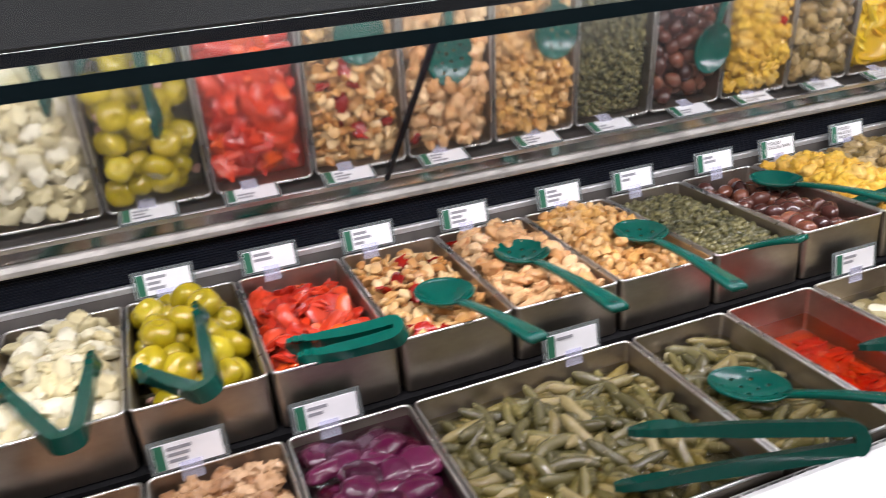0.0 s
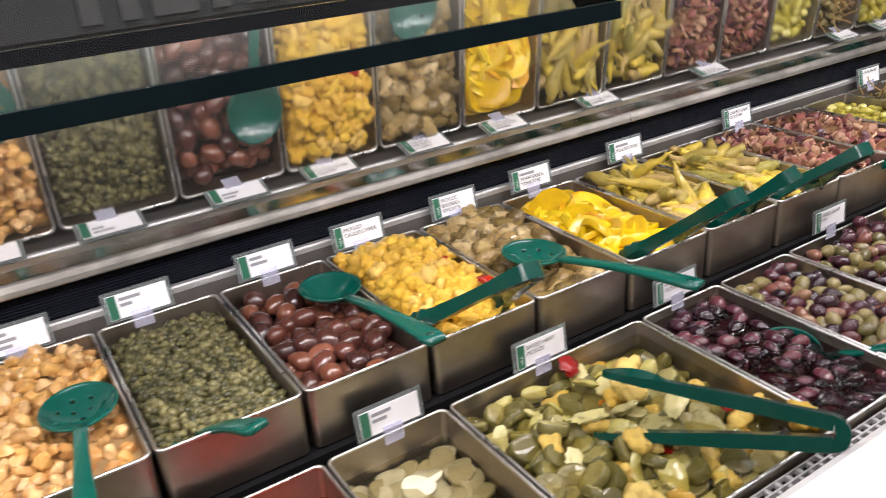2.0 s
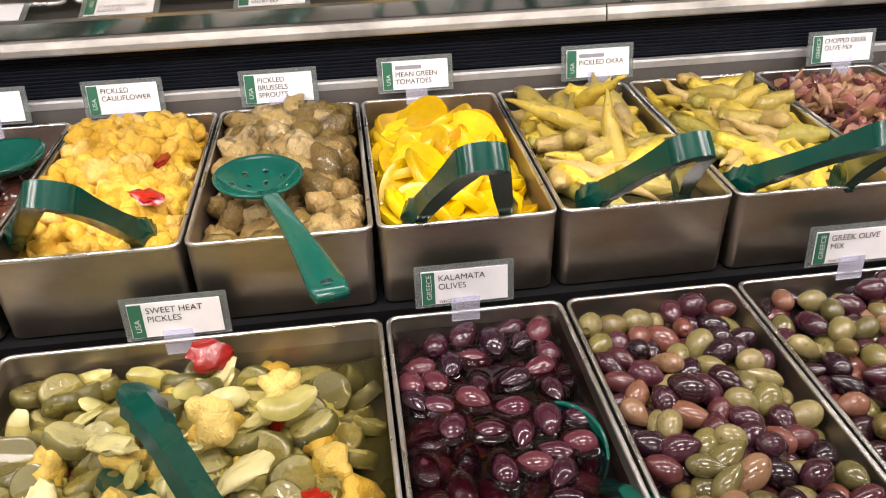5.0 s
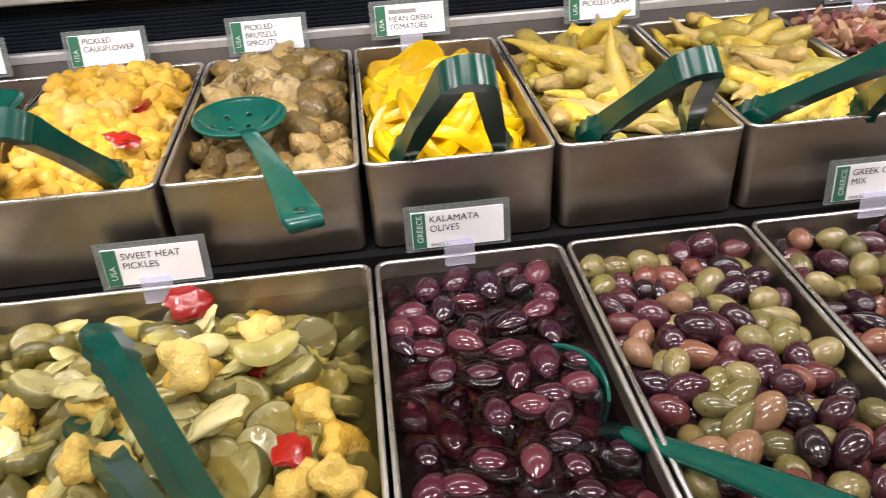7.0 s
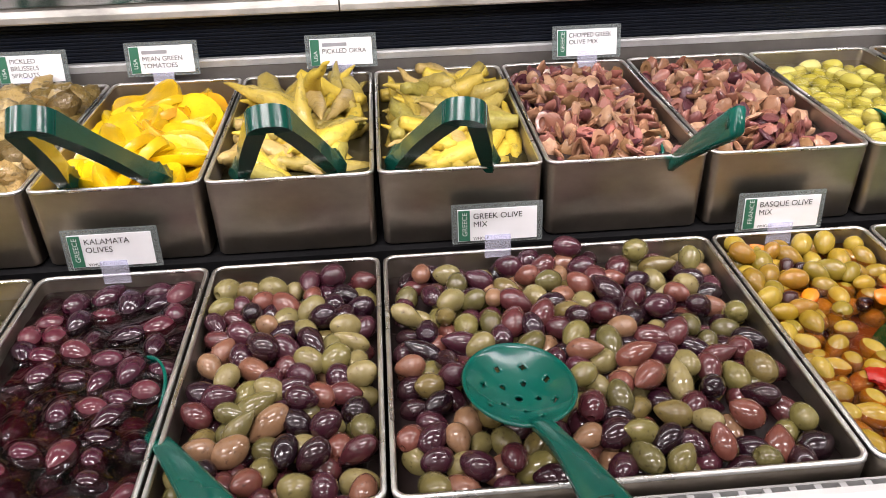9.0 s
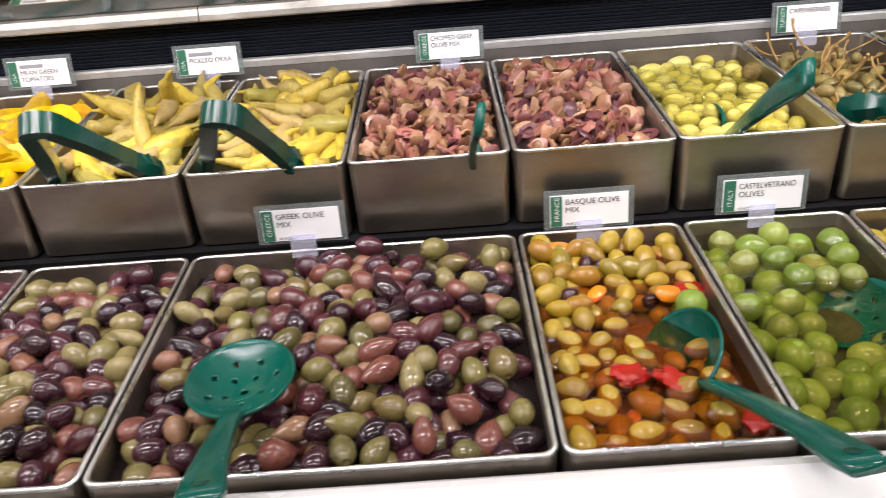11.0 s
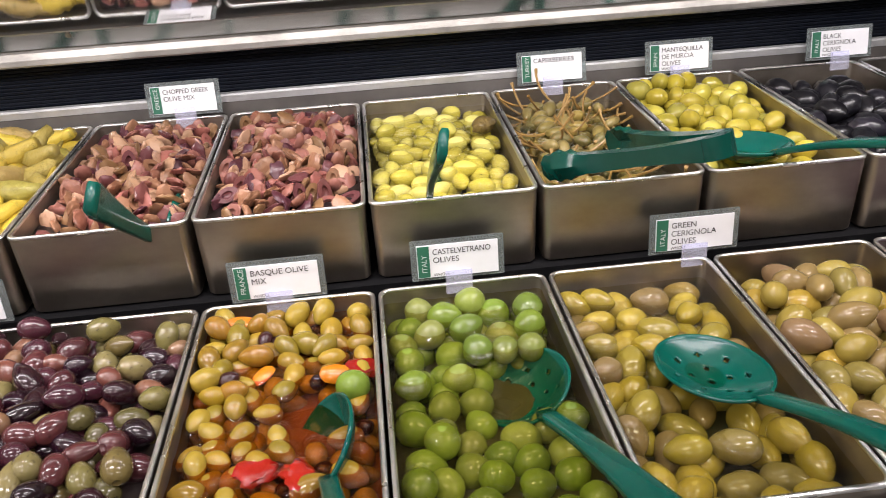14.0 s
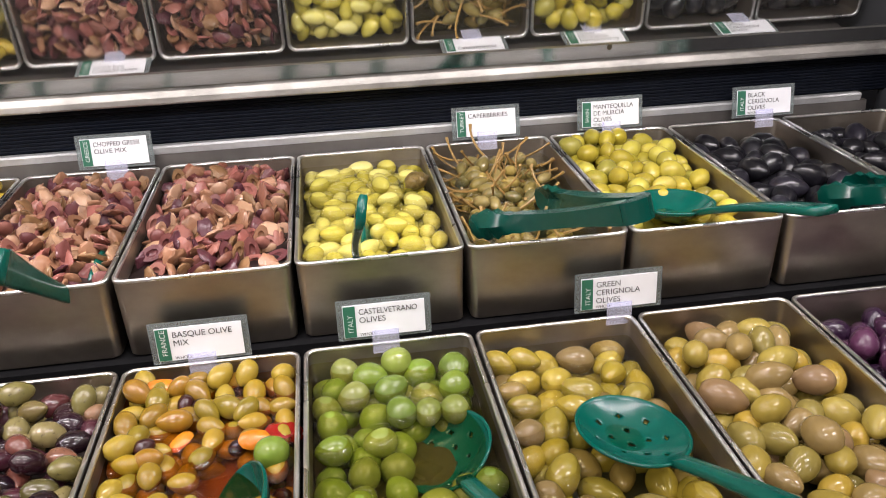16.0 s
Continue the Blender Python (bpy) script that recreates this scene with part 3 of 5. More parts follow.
def flat_turn(rnd, tilt):
    return Euler((radians(rnd.uniform(-tilt, tilt)), radians(rnd.uniform(-tilt, tilt)), radians(rnd.uniform(0, 360))))


EXTENT = {}


def fill(pan, seed, name, piece, label, category, kinds, n, top, depth, bed, tilt=25, tries=10, sink=0.82, size_var=0.12, level=None):
    """kinds: (mesh list, weight, radius). The heap's surface is top(u, v) over the rim."""
    t = thing(name, label, category, at=((pan["x0"] + pan["x1"]) / 2, (pan["y0"] + pan["y1"]) / 2, pan["z"] - 0.06))
    inv = t.location.copy()
    rnd0 = random.Random(seed + 99)
    total = sum(k[1] for k in kinds)

    def r_of(rnd):
        a = rnd.uniform(0, total)
        for j, k in enumerate(kinds):
            a -= k[1]
            if a <= 0:
                break
        return j, k[2] * (1 + rnd.uniform(-size_var, size_var))
    hmin = min(top(u / 4, v / 4) for u in range(5) for v in range(5))
    fz = pan["z"] + hmin - depth
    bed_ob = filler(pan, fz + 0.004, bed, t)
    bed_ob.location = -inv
    WET.clear()
    count = 0
    for j, x, y, z, r, a, rnd in drop(pan, seed, n, r_of, fz, lambda u, v: pan["z"] + top(u, v), tries, sink):
        meshes, _, r0 = kinds[j]
        ob = new(piece if isinstance(piece, str) else piece[j], rnd.choice(meshes))
        s = r / r0
        ob.parent = t
        tl = tilt if not isinstance(tilt, dict) else tilt.get(j, 25)
        turn = flat_turn(rnd, tl)
        sc = (s * rnd.uniform(0.93, 1.07), s, s * rnd.uniform(0.95, 1.05))
        m3 = turn.to_matrix() @ Matrix.Diagonal(sc)
        if ob.data.name not in EXTENT:
            EXTENT[ob.data.name] = np.array([v.co for v in ob.data.vertices])
        ext = np.abs(EXTENT[ob.data.name] @ np.array(m3).T).max(axis=0)
        x = min(max(x, pan["x0"] - 0.001 + ext[0]), max(pan["x1"] + 0.001 - ext[0], (pan["x0"] + pan["x1"]) / 2))
        y = min(max(y, pan["y0"] - 0.001 + ext[1]), max(pan["y1"] + 0.001 - ext[1], (pan["y0"] + pan["y1"]) / 2))
        ob.matrix_basis = Matrix.LocRotScale(Vector((x, y, z)) - inv, turn, sc)
        e0 = np.abs(EXTENT[ob.data.name]).max(axis=0)
        WET.append((x, y, z, e0[0] * sc[0] * 0.96, e0[1] * sc[1] * 0.96, e0[2] * sc[2], turn.z))
        count += 1
    return t


def dome(base, peak, vx=0.5, vy=0.5):
    return lambda u, v: base + peak * max(0.0, 1 - 1.6 * (u - vx) ** 2 - 1.6 * (v - vy) ** 2 - 1.2 * ((u - vx) ** 4 + (v - vy) ** 4) * 4)


def stuff(pan, seed, name, label, category, mat, sizes, n, top, shape=(1.3, 1, 0.9), bed=None):
    """Very small pieces that nobody could count: one mesh over a bed."""
    rnd = random.Random(seed)
    bm = bmesh.new()
    bmesh.ops.create_icosphere(bm, subdivisions=1, radius=1.0)
    base = np.array([v.co for v in bm.verts])
    tris = [[v.index for v in f.verts] for f in bm.faces]
    bm.free()
    verts, faces = [], []
    for k in range(n):
        u, v = rnd.random(), rnd.random()
        r = rnd.uniform(*sizes)
        x = pan["x0"] + r + u * (pan["x1"] - pan["x0"] - 2 * r)
        y = pan["y0"] + r + v * (pan["y1"] - pan["y0"] - 2 * r)
        z = pan["z"] + top(u, v) + rnd.uniform(-0.9, 0.7) * r
        m = np.array(Euler((rnd.uniform(0, 6), rnd.uniform(0, 6), rnd.uniform(0, 6))).to_matrix())
        pts = (base * np.array(shape) * r * (1 + 0.25 * np.random.RandomState(k).uniform(-1, 1, (len(base), 1)))) @ m.T + (x, y, z)
        o = len(verts)
        verts += pts.tolist()
        faces += [[o + i for i in f] for f in tris]
    me = bpy.data.meshes.new(name)
    me.from_pydata(verts, [], faces)
    for p in me.polygons:
        p.use_smooth = True
    me.materials.append(mat)
    ob = tagged(new(name, me), label, category, kind="stuff")
    if bed:
        bm = bmesh.new()
        nx, ny = 14, 24
        g = [[bm.verts.new((pan["x0"] - 0.001 + (pan["x1"] - pan["x0"] + 0.002) * i / nx, pan["y0"] - 0.001 + (pan["y1"] - pan["y0"] + 0.002) * j / ny, pan["z"] + top(i / nx, j / ny) - sizes[0] * 0.6)) for j in range(ny + 1)] for i in range(nx + 1)]
        for i in range(nx):
            for j in range(ny):
                bm.faces.new((g[i][j], g[i + 1][j], g[i + 1][j + 1], g[i][j + 1]))
        part("bed", bm, bed, ob)
    return ob

# ---- foods ----
F = {}


def pieces(key, mat, builders):
    F[key] = [finish_mesh(key, b, mat, key not in ("okra", "floret", "pale_floret", "sprout")) for b in builders]
    return F[key]


M_MIX = food("mixed_olive_skin", ["2c141c", "482228", "746c3e", "704238", "605a36", "1f1018", "7c7248", "381a25", "7c5442", "42202b", "585230", "867a50", "562c2e", "28121e", "6e6038", "86664c", "4c2530", "6c643c"], "2a1a18", 240, 0.58, rough=0.18, coat=0.75, bumpy=0.18)
M_KAL = food("kalamata_skin", ["3e1828", "4a1c2c", "321322", "52222e", "2a1020", "5a2a34", "3a1626"], "60302f", 160, 0.68, rough=0.16, coat=0.7, bumpy=0.08)
M_CAST = food("bright_green_olive_skin", ["7a8e36", "6e822c", "849240", "727c38", "8a9446", "64782e", "7e8444", "728a32"], "9aa868", 200, 0.66, rough=0.24, coat=0.5, bumpy=0.12)
M_CER = food("yellow_green_olive_skin", ["98852e", "8d7e32", "a38e36", "8c7640", "827440", "a6923a", "7e6a44", "998a32"], "8a6a48", 120, 0.62, rough=0.22, coat=0.5, bumpy=0.12)
M_CERB = food("tan_olive_skin", ["938038", "a28734", "8a7448", "85773c", "9e8c42", "907a4a", "83694a"], "7d6440", 120, 0.62, rough=0.22, coat=0.5, bumpy=0.12)
M_BASQ = food("golden_olive_skin", ["9a7e22", "907624", "a4862c", "946c20", "847224", "a28a32", "886a20"], "8a6030", 160, 0.64, rough=0.2, coat=0.5, bumpy=0.1)
M_BASD = food("small_dark_olive_skin", ["3b1d1c", "2c1718", "4a241d"], rough=0.2, coat=0.5)
M_YEL = food("pale_yellow_olive_skin", ["cabf58", "c2b856", "d6cd74", "c8bd66", "d8d080", "beb454"], "a0903a", 150, 0.66, rough=0.2, coat=0.5, bumpy=0.1)
M_MANT = food("yellow_olive_skin", ["b5a436", "a89c38", "c0b045", "9c9440", "c4b84c", "ad9c34"], "8a8030", 150, 0.66, rough=0.22, coat=0.5, bumpy=0.1)
M_BLK = food("black_olive_skin", ["17161b", "1d1c22", "121116", "222028"], rough=0.3, coat=0.35, bumpy=0.4, bump_scale=90)
M_PUR = food("purple_olive_skin", ["3c2038", "4a2a42", "2e1a30", "55304a"], rough=0.22, coat=0.5)
M_BRN = food("brown_olive_skin", ["4a2a24", "5c342a", "6d4030", "3d2320", "7a4a38"], "2e1a18", 150, 0.66, rough=0.2, coat=0.6, bumpy=0.1)
M_CHOP = food("chopped_olive_flesh", ["8a5a48", "a07458", "744440", "b08a6c", "663a3c", "866444", "986458", "502a32", "90684e", "9c6056", "bc9478"], "5a343a", 120, 0.6, rough=0.35, coat=0.3, bumpy=0.3)
M_CAUL = food("pickled_cauliflower", ["dcae36", "e4ba42", "e0b248", "eac04a", "d6a838", "e8c064"], "b8801a", 90, 0.58, rough=0.35, coat=0.25, bumpy=0.8, bump_scale=330, deep=0.004)
M_BRUS = food("pickled_sprout", ["a08450", "8c7240", "b09660", "7a6636", "c0a878", "6e5a30"], "4e422a", 80, 0.52, rough=0.3, coat=0.4, bumpy=1.0, bump_scale=75, deep=0.008)
M_TOM = food("yellow_tomato_slice", ["e2be0e", "dcb50c", "e8c81e", "d9ae10", "e0a414"], "c99a08", 130, 0.62, rough=0.25, coat=0.5, bumpy=0.3)
M_OKRA = food("pickled_okra", ["bca448", "c8ae3e", "ab984e", "d2b848", "b69c60", "a09548"], "6f6528", 110, 0.56, rough=0.38, coat=0.3, bumpy=0.7)
M_GARL = food("garlic_clove", ["d8cfa8", "cfc49a"], rough=0.35, coat=0.3)
M_CAPER = food("caper", ["5a5636", "4a482c", "6a6540", "38381f", "767048"], rough=0.4, coat=0.25, island=True)
M_CAPB = food("caperberry", ["8a7a42", "7d7040", "968550", "a08a48", "6f673c"], "a87f4a", 140, 0.6, rough=0.3, coat=0.4)
M_STEM = food("caperberry_stem", ["a5834a", "b08e58", "96743e"], rough=0.4, coat=0.15)
M_BEAN = food("giant_bean", ["d8b07e", "cfa06c", "e0bd90", "d4a878", "c89460"], "a8602e", 110, 0.54, rough=0.3, coat=0.4, bumpy=0.5)
M_PEPP = food("red_pepper", ["d8401e", "c43018", "e0561f", "cf4426", "bc2c18"], "8a1a10", 90, 0.64, rough=0.22, coat=0.6)
M_MIXV = food("marinated_vegetable_mix", ["cf9e5e", "d8ae74", "b87f42", "e0be8a", "c49058"], "a85a2a", 110, 0.6, rough=0.3, coat=0.4)
M_GARB = food("marinated_chickpea", ["d0a468", "c89858", "dcb47c", "bf8c50", "d8a860"], "9a6430", 110, 0.54, rough=0.3, coat=0.4, bumpy=0.5)
M_ART = food("creamy_artichoke", ["e4dcbc", "dad0a8", "ece6cc", "d4c89c", "dfd2a4"], "a89a5c", 80, 0.6, rough=0.4, coat=0.3)
M_CHER = food("green_cherry_pepper", ["b8a41c", "a8961a", "c4b22c", "b09c18"], "7a700c", 60, 0.64, rough=0.16, coat=0.7)
M_STUFF = food("pink_stuffing", ["d8a898", "d0a08c"], rough=0.5, coat=0.1)
M_CORN = food("gherkin_skin", ["6d6538", "5c5632", "7c7044", "4c4828", "94865a", "66603a", "555030"], "b0a274", 120, 0.6, rough=0.25, coat=0.85, bumpy=0.5, bump_scale=300)
M_ONION = food("pearl_onion", ["d0c8a8", "c4bc98"], rough=0.25, coat=0.5)
M_CHIC = food("brown_chickpea", ["b08a64", "a07a54", "bc9a76", "946c4a"], "7a5030", 120, 0.62, rough=0.4, coat=0.2)
M_BEET = food("beet_chunk", ["4a1030", "54163a", "3a0c28", "5c1a3e"], rough=0.16, coat=0.7)
M_MUSH = food("mushroom_slice", ["d8cfb0", "c8bd98", "b5a880", "e0d8bc"], "8f8058", 90, 0.62, rough=0.3, coat=0.4)
M_CHIP = food("pickle_chip", ["8e8650", "9c9460", "7a7244", "a8a06c", "8a8048"], "575028", 80, 0.56, rough=0.25, coat=0.5, bumpy=0.4)
M_RIND = food("pickle_rind", ["585428", "625c30", "6c6638"], "7a7840", 160, 0.6, rough=0.3, coat=0.4)
M_PRING = food("pale_green_pepper", ["b8b070", "c4bc80", "aca45e", "ccc48c"], rough=0.18, coat=0.6)
M_RED = food("red_pepper_piece", ["8f1610", "a01e12"], rough=0.2, coat=0.6)
M_ORG = food("orange_pepper_piece", ["cf7a18", "d8861e"], rough=0.2, coat=0.6)
# Dark and olive beds: brine colour, darkened to paint shade into gaps between pieces.
B_DARK = plain("dark_brine_gap_shade", (0.018, 0.012, 0.012), 0.3)
B_OLV = plain("olive_brine_gap_shade", (0.035, 0.030, 0.012), 0.3)
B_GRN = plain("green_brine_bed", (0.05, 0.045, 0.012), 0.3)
B_RED = plain("red_oil_bed", (0.20, 0.075, 0.015), 0.3)
B_TAN = plain("tan_marinade_bed", (0.35, 0.22, 0.10), 0.4)
B_YEL = plain("yellow_marinade_bed", (0.5, 0.32, 0.03), 0.4)

pieces("olive_mix", M_MIX, [olive_bm(0.0260, 0.0195, 0.25 * (k % 3), 0.25 if k % 2 else 0, 0.0, k) for k in range(5)] + [olive_bm(0.031, 0.0182, 0.6, 0.2, 0.02, 7), olive_bm(0.0295, 0.0175, 0.8, 0.0, 0.03, 9)])
pieces("kalamata", M_KAL, [olive_bm(0.030, 0.0205, 0.35 + 0.15 * k, 0.2 * (k % 2), 0.015, k) for k in range(4)])
pieces("castel", M_CAST, [olive_bm(0.0285, 0.0252, 0.1, 0.3 * (k % 2), 0.0, k, 18, 14) for k in range(4)])
pieces("cerignola", M_CER, [olive_bm(0.0330, 0.0232, 0.25, 0.3 * (k % 2), 0.0, k, 18, 14) for k in range(4)])
pieces("cerignola_tan", M_CERB, [olive_bm(0.0345, 0.0245, 0.3, 0.3 * (k % 2), 0.0, k + 5, 18, 14) for k in range(4)])
pieces("basque", M_BASQ, [olive_bm(0.025, 0.0175, 0.3, 0.3 * (k % 2), 0.0, k, 16, 12) for k in range(4)])
pieces("basque_dark", M_BASD, [olive_bm(0.016, 0.013, 0.2, 0.2, 0.12, k) for k in range(2)])
pieces("yellow", M_YEL, [olive_bm(0.026, 0.0175, 0.3, 0.3 * (k % 2), 0.0, k) for k in range(4)])
pieces("mante", M_MANT, [olive_bm(0.027, 0.0215, 0.2, 0.3 * (k % 2), 0.0, k) for k in range(4)])
pieces("black", M_BLK, [olive_bm(0.036, 0.0245, 0.3, 0.2 * (k % 2), 0.09, k, 20, 16) for k in range(4)])
pieces("purple", M_PUR, [olive_bm(0.030, 0.024, 0.3, 0.2, 0.03, k) for k in range(3)])
pieces("brown", M_BRN, [olive_bm(0.033, 0.0255, 0.2, 0.2 * (k % 2), 0.01, k) for k in range(3)])
pieces("chopped", M_CHOP, [shell_bm(0.0225, 0.0145, k, 0.1) for k in range(3)] + [lump_bm(0.0155, 0.32, k + 30, 1.6, 3, (1.4, 1.05, 0.36)) for k in range(7)])
pieces("floret", M_CAUL, [floret_bm(0.033, k) for k in range(6)])
pieces("sprout", M_BRUS, [lump_bm(0.0265, 0.32, k, 1.7, 3, (1.3, 0.88, 0.82), True) for k in range(7)])
pieces("tomato", M_TOM, [slice_bm(0.038, 0.010, k * 1.7, 0.22, 28) for k in range(5)])
pieces("okra", M_OKRA, [okra_bm(0.090 + 0.012 * (k % 3), 0.023, (0.06, -0.1, 0.03, 0.12)[k % 4], k) for k in range(6)])
pieces("garlic", M_GARL, [lump_bm(0.017, 0.08, k, 1.2, 2, (1.2, 0.9, 0.8)) for k in range(2)])
pieces("berry", M_CAPB, [berry_bm(k) for k in range(8)])
for me in F["berry"]:
    me.materials.append(M_STEM)
pieces("bean", M_BEAN, [lump_bm(0.0235, 0.42, k, 1.5, 3, (1.3, 0.9, 0.7)) for k in range(5)])
pieces("pepper_strip", M_PEPP, [lump_bm(0.033, 0.55, k, 1.5, 3, (1.35, 0.8, 0.38)) for k in range(4)] + [strip_bm(0.042, 0.020, 0.008, k, 0.5) for k in range(3)])
pieces("mixveg", M_MIXV, [lump_bm(0.016, 0.3, k, 1.6, 2, (1.4, 0.9, 0.5)) for k in range(4)] + [slice_bm(0.009, 0.004, k, 0.2, 12) for k in range(2)])
pieces("garb", M_GARB, [lump_bm(0.017, 0.5, k, 1.8, 2, (1.15, 0.95, 0.8)) for k in range(6)])
pieces("artichoke", M_ART, [lump_bm(0.030, 0.4, k, 1.7, 3, (1.2, 0.9, 0.55)) for k in range(5)])
pieces("cherry", M_CHER, [pepper_bm(0.040, k) for k in range(3)])
pieces("stuffing", M_STUFF, [lump_bm(0.017, 0.25, k, 2.0, 2, (1, 1, 0.6)) for k in range(2)])
pieces("gherkin", M_CORN, [gherkin_bm(0.046 + 0.008 * (k % 3), 0.0145, (0.05, 0.12, -0.03, 0.2)[k % 4], k) for k in range(6)])
pieces("onion", M_ONION, [lump_bm(0.015, 0.06, k, 1.0, 2) for k in range(2)])
pieces("chickpea", M_CHIC, [lump_bm(0.024, 0.5, k, 2.0, 3, (1.1, 0.95, 0.85)) for k in range(5)])
pieces("beet", M_BEET, [lump_bm(0.046, 0.22, k, 1.1, 3, (1.2, 0.95, 0.5)) for k in range(3)])
pieces("mushroom", M_MUSH, [slice_bm(0.015, 0.006, k * 1.3, 0.12, 18, False) for k in range(3)])
pieces("chip", M_CHIP, [slice_bm(0.0165, 0.011, k * 1.1, 0.05, 24, False, 0.0007) for k in range(4)])
for me in F["chip"]:
    rind(me, M_RIND)
pieces("rind_chip", M_RIND, [slice_bm(0.015, 0.016, k * 1.1, 0.05, 20, False) for k in range(3)])
pieces("pepper_ring", M_PRING, [strip_bm(0.036, 0.018, 0.009, k + 20, 0.5) for k in range(2)] + [lump_bm(0.026, 0.4, k + 12, 1.3, 3, (1.35, 0.9, 0.4)) for k in range(3)])
pieces("pale_floret", food("pale_cauliflower", ["dcbc5e", "d8b24c", "e3c772"], "b08a3a", 90, 0.58, rough=0.35, coat=0.3, bumpy=0.8, bump_scale=330, deep=0.004), [floret_bm(0.036, k + 40) for k in range(3)])
pieces("red_piece", M_RED, [lump_bm(0.021, 0.5, k + 3, 1.6, 3, (1.3, 0.95, 0.35)) for k in range(2)])
pieces("orange_piece", M_ORG, [strip_bm(0.022, 0.014, 0.006, k + 9, 0.2) for k in range(2)])

W_CLEAR = clear("clear_brine", (0.80, 0.78, 0.62), 0.02, 0.08, 1.42)
W_DARK = clear("dark_purple_brine", (0.24, 0.11, 0.15), 0.02, 0.08, 1.42)
W_PICKLE = clear("pale_pickle_brine", (0.82, 0.77, 0.54), 0.02, 0.08, 1.42)
W_GREEN = clear("olive_brine", (0.74, 0.66, 0.37), 0.02, 0.08, 1.42)
W_ORANGE = clear("orange_oil", (0.70, 0.33, 0.08), 0.02, 0.07, 1.45)
W_BEET = clear("beet_brine", (0.42, 0.12, 0.26), 0.02, 0.08, 1.42)
W_GREY = clear("murky_brine", (0.50, 0.48, 0.38), 0.02, 0.08, 1.42)

# back row, from the first pan of the walk to the last
p = make_pan("b", "b", -2, 1, "pale creamy salad")
fill(p, 1, "creamy_salad", "salad_chunk", "pale creamy artichoke salad heaped in a pan", "salad", [(F["artichoke"], 1, 0.012)], 60, dome(-0.02, 0.02), 0.02, B_TAN)
p = make_pan("b", "b", -1, 1, "orange marinated vegetables")
fill(p, 2, "marinated_vegetables", "vegetable_chunk", "orange marinated vegetable chunks heaped in a pan", "vegetables", [(F["mixveg"], 1, 0.007)], 120, dome(-0.02, 0.015), 0.012, B_TAN)
p = make_pan("b", "b", 0, 1, "creamy artichoke salad")
fill(p, 3, "creamy_salad", "salad_chunk", "pale creamy artichoke salad heaped in a pan", "salad", [(F["artichoke"], 3, 0.011)], 110, dome(-0.008, 0.036, 0.5, 0.6), 0.022, plain("cream_bed", (0.6, 0.54, 0.36), 0.4), tilt=50)
p = make_pan("b", "b", 1, 1, "stuffed green cherry peppers")
fill(p, 4, "stuffed_peppers", ("cherry_pepper", "stuffing"), "glossy yellow-green cherry peppers with pink stuffing", "peppers", [(F["cherry"], 4, 0.018), (F["stuffing"], 2, 0.009)], 60, dome(-0.015, 0.042, 0.5, 0.6), 0.03, B_OLV, tilt=60)
p = make_pan("b", "b", 2, 1, "red pepper strips")
fill(p, 5, "red_peppers", "pepper_strip", "glossy red roasted pepper strips in a loose heap", "peppers", [(F["pepper_strip"], 1, 0.0095)], 150, dome(-0.022, 0.022), 0.02, plain("red_bed", (0.3, 0.03, 0.015), 0.3), tilt=40)
p = make_pan("b", "b", 3, 1, "orange vegetable and bean mix")
fill(p, 6, "marinated_mix", ("vegetable_piece", "pepper_bit"), "small orange marinated vegetable mix with red bits", "vegetables", [(F["mixveg"], 12, 0.0075), (F["red_piece"], 0.4, 0.009)], 280, dome(-0.014, 0.016), 0.014, B_TAN, tilt=50)
p = make_pan("b", "b", 4, 1, "giant beans")
fill(p, 7, "giant_beans", ("bean", "pepper_bit"), "pale orange giant beans heaped with bits of red pepper", "beans", [(F["bean"], 12, 0.0105), (F["red_piece"], 0.8, 0.009)], 200, dome(-0.008, 0.022), 0.024, B_TAN, tilt=45)
p = make_pan("b", "b", 5, 1, "marinated chickpeas")
fill(p, 8, "marinated_chickpeas", "chickpea", "small golden marinated chickpeas heaped in a pan", "chickpeas", [(F["garb"], 1, 0.0072)], 290, dome(-0.012, 0.026, 0.5, 0.65), 0.010, B_TAN, tilt=60)
p = make_pan("b", "b", 6, 1, "green capers")
stuff(p, 9, "capers", "tiny grey-green capers filling a pan", "capers", M_CAPER, (0.0040, 0.0060), 1500, dome(-0.022, 0.012), bed=B_OLV)
p = make_pan("b", "b", 7, 1, "brown olives")
fill(p, 10, "brown_olives", "olive", "glossy dark brown olives in a pan", "olives", [(F["brown"], 1, 0.0125)], 120, dome(-0.022, 0.012), 0.02, B_DARK)
p = make_pan("b", "b", 8, 1, "pickled cauliflower")
fill(p, 11, "pickled_cauliflower", ("floret", "pepper_sliver"), "bright yellow pickled cauliflower florets heaped high", "cauliflower", [(F["floret"], 90, 0.0098), (F["red_piece"], 0.7, 0.008)], 290, dome(-0.012, 0.034, 0.5, 0.62), 0.02, B_YEL, tilt=70, sink=0.7)
p = make_pan("b", "b", 9, 1, "pickled sprouts")
fill(p, 12, "pickled_sprouts", "sprout", "olive-brown pickled sprouts in a pan", "sprouts", [(F["sprout"], 1, 0.0112)], 180, dome(-0.018, 0.026, 0.5, 0.75), 0.022, B_DARK, tilt=60)
p = make_pan("b", "b", 10, 1, "yellow tomato slices")
fill(p, 13, "pickled_tomatoes", "tomato_slice", "bright yellow pickled tomato slices overlapping in a pan", "tomatoes", [(F["tomato"], 1, 0.012)], 100, dome(-0.024, 0.026, 0.45, 0.55), 0.014, B_YEL, tilt=28, sink=0.62)
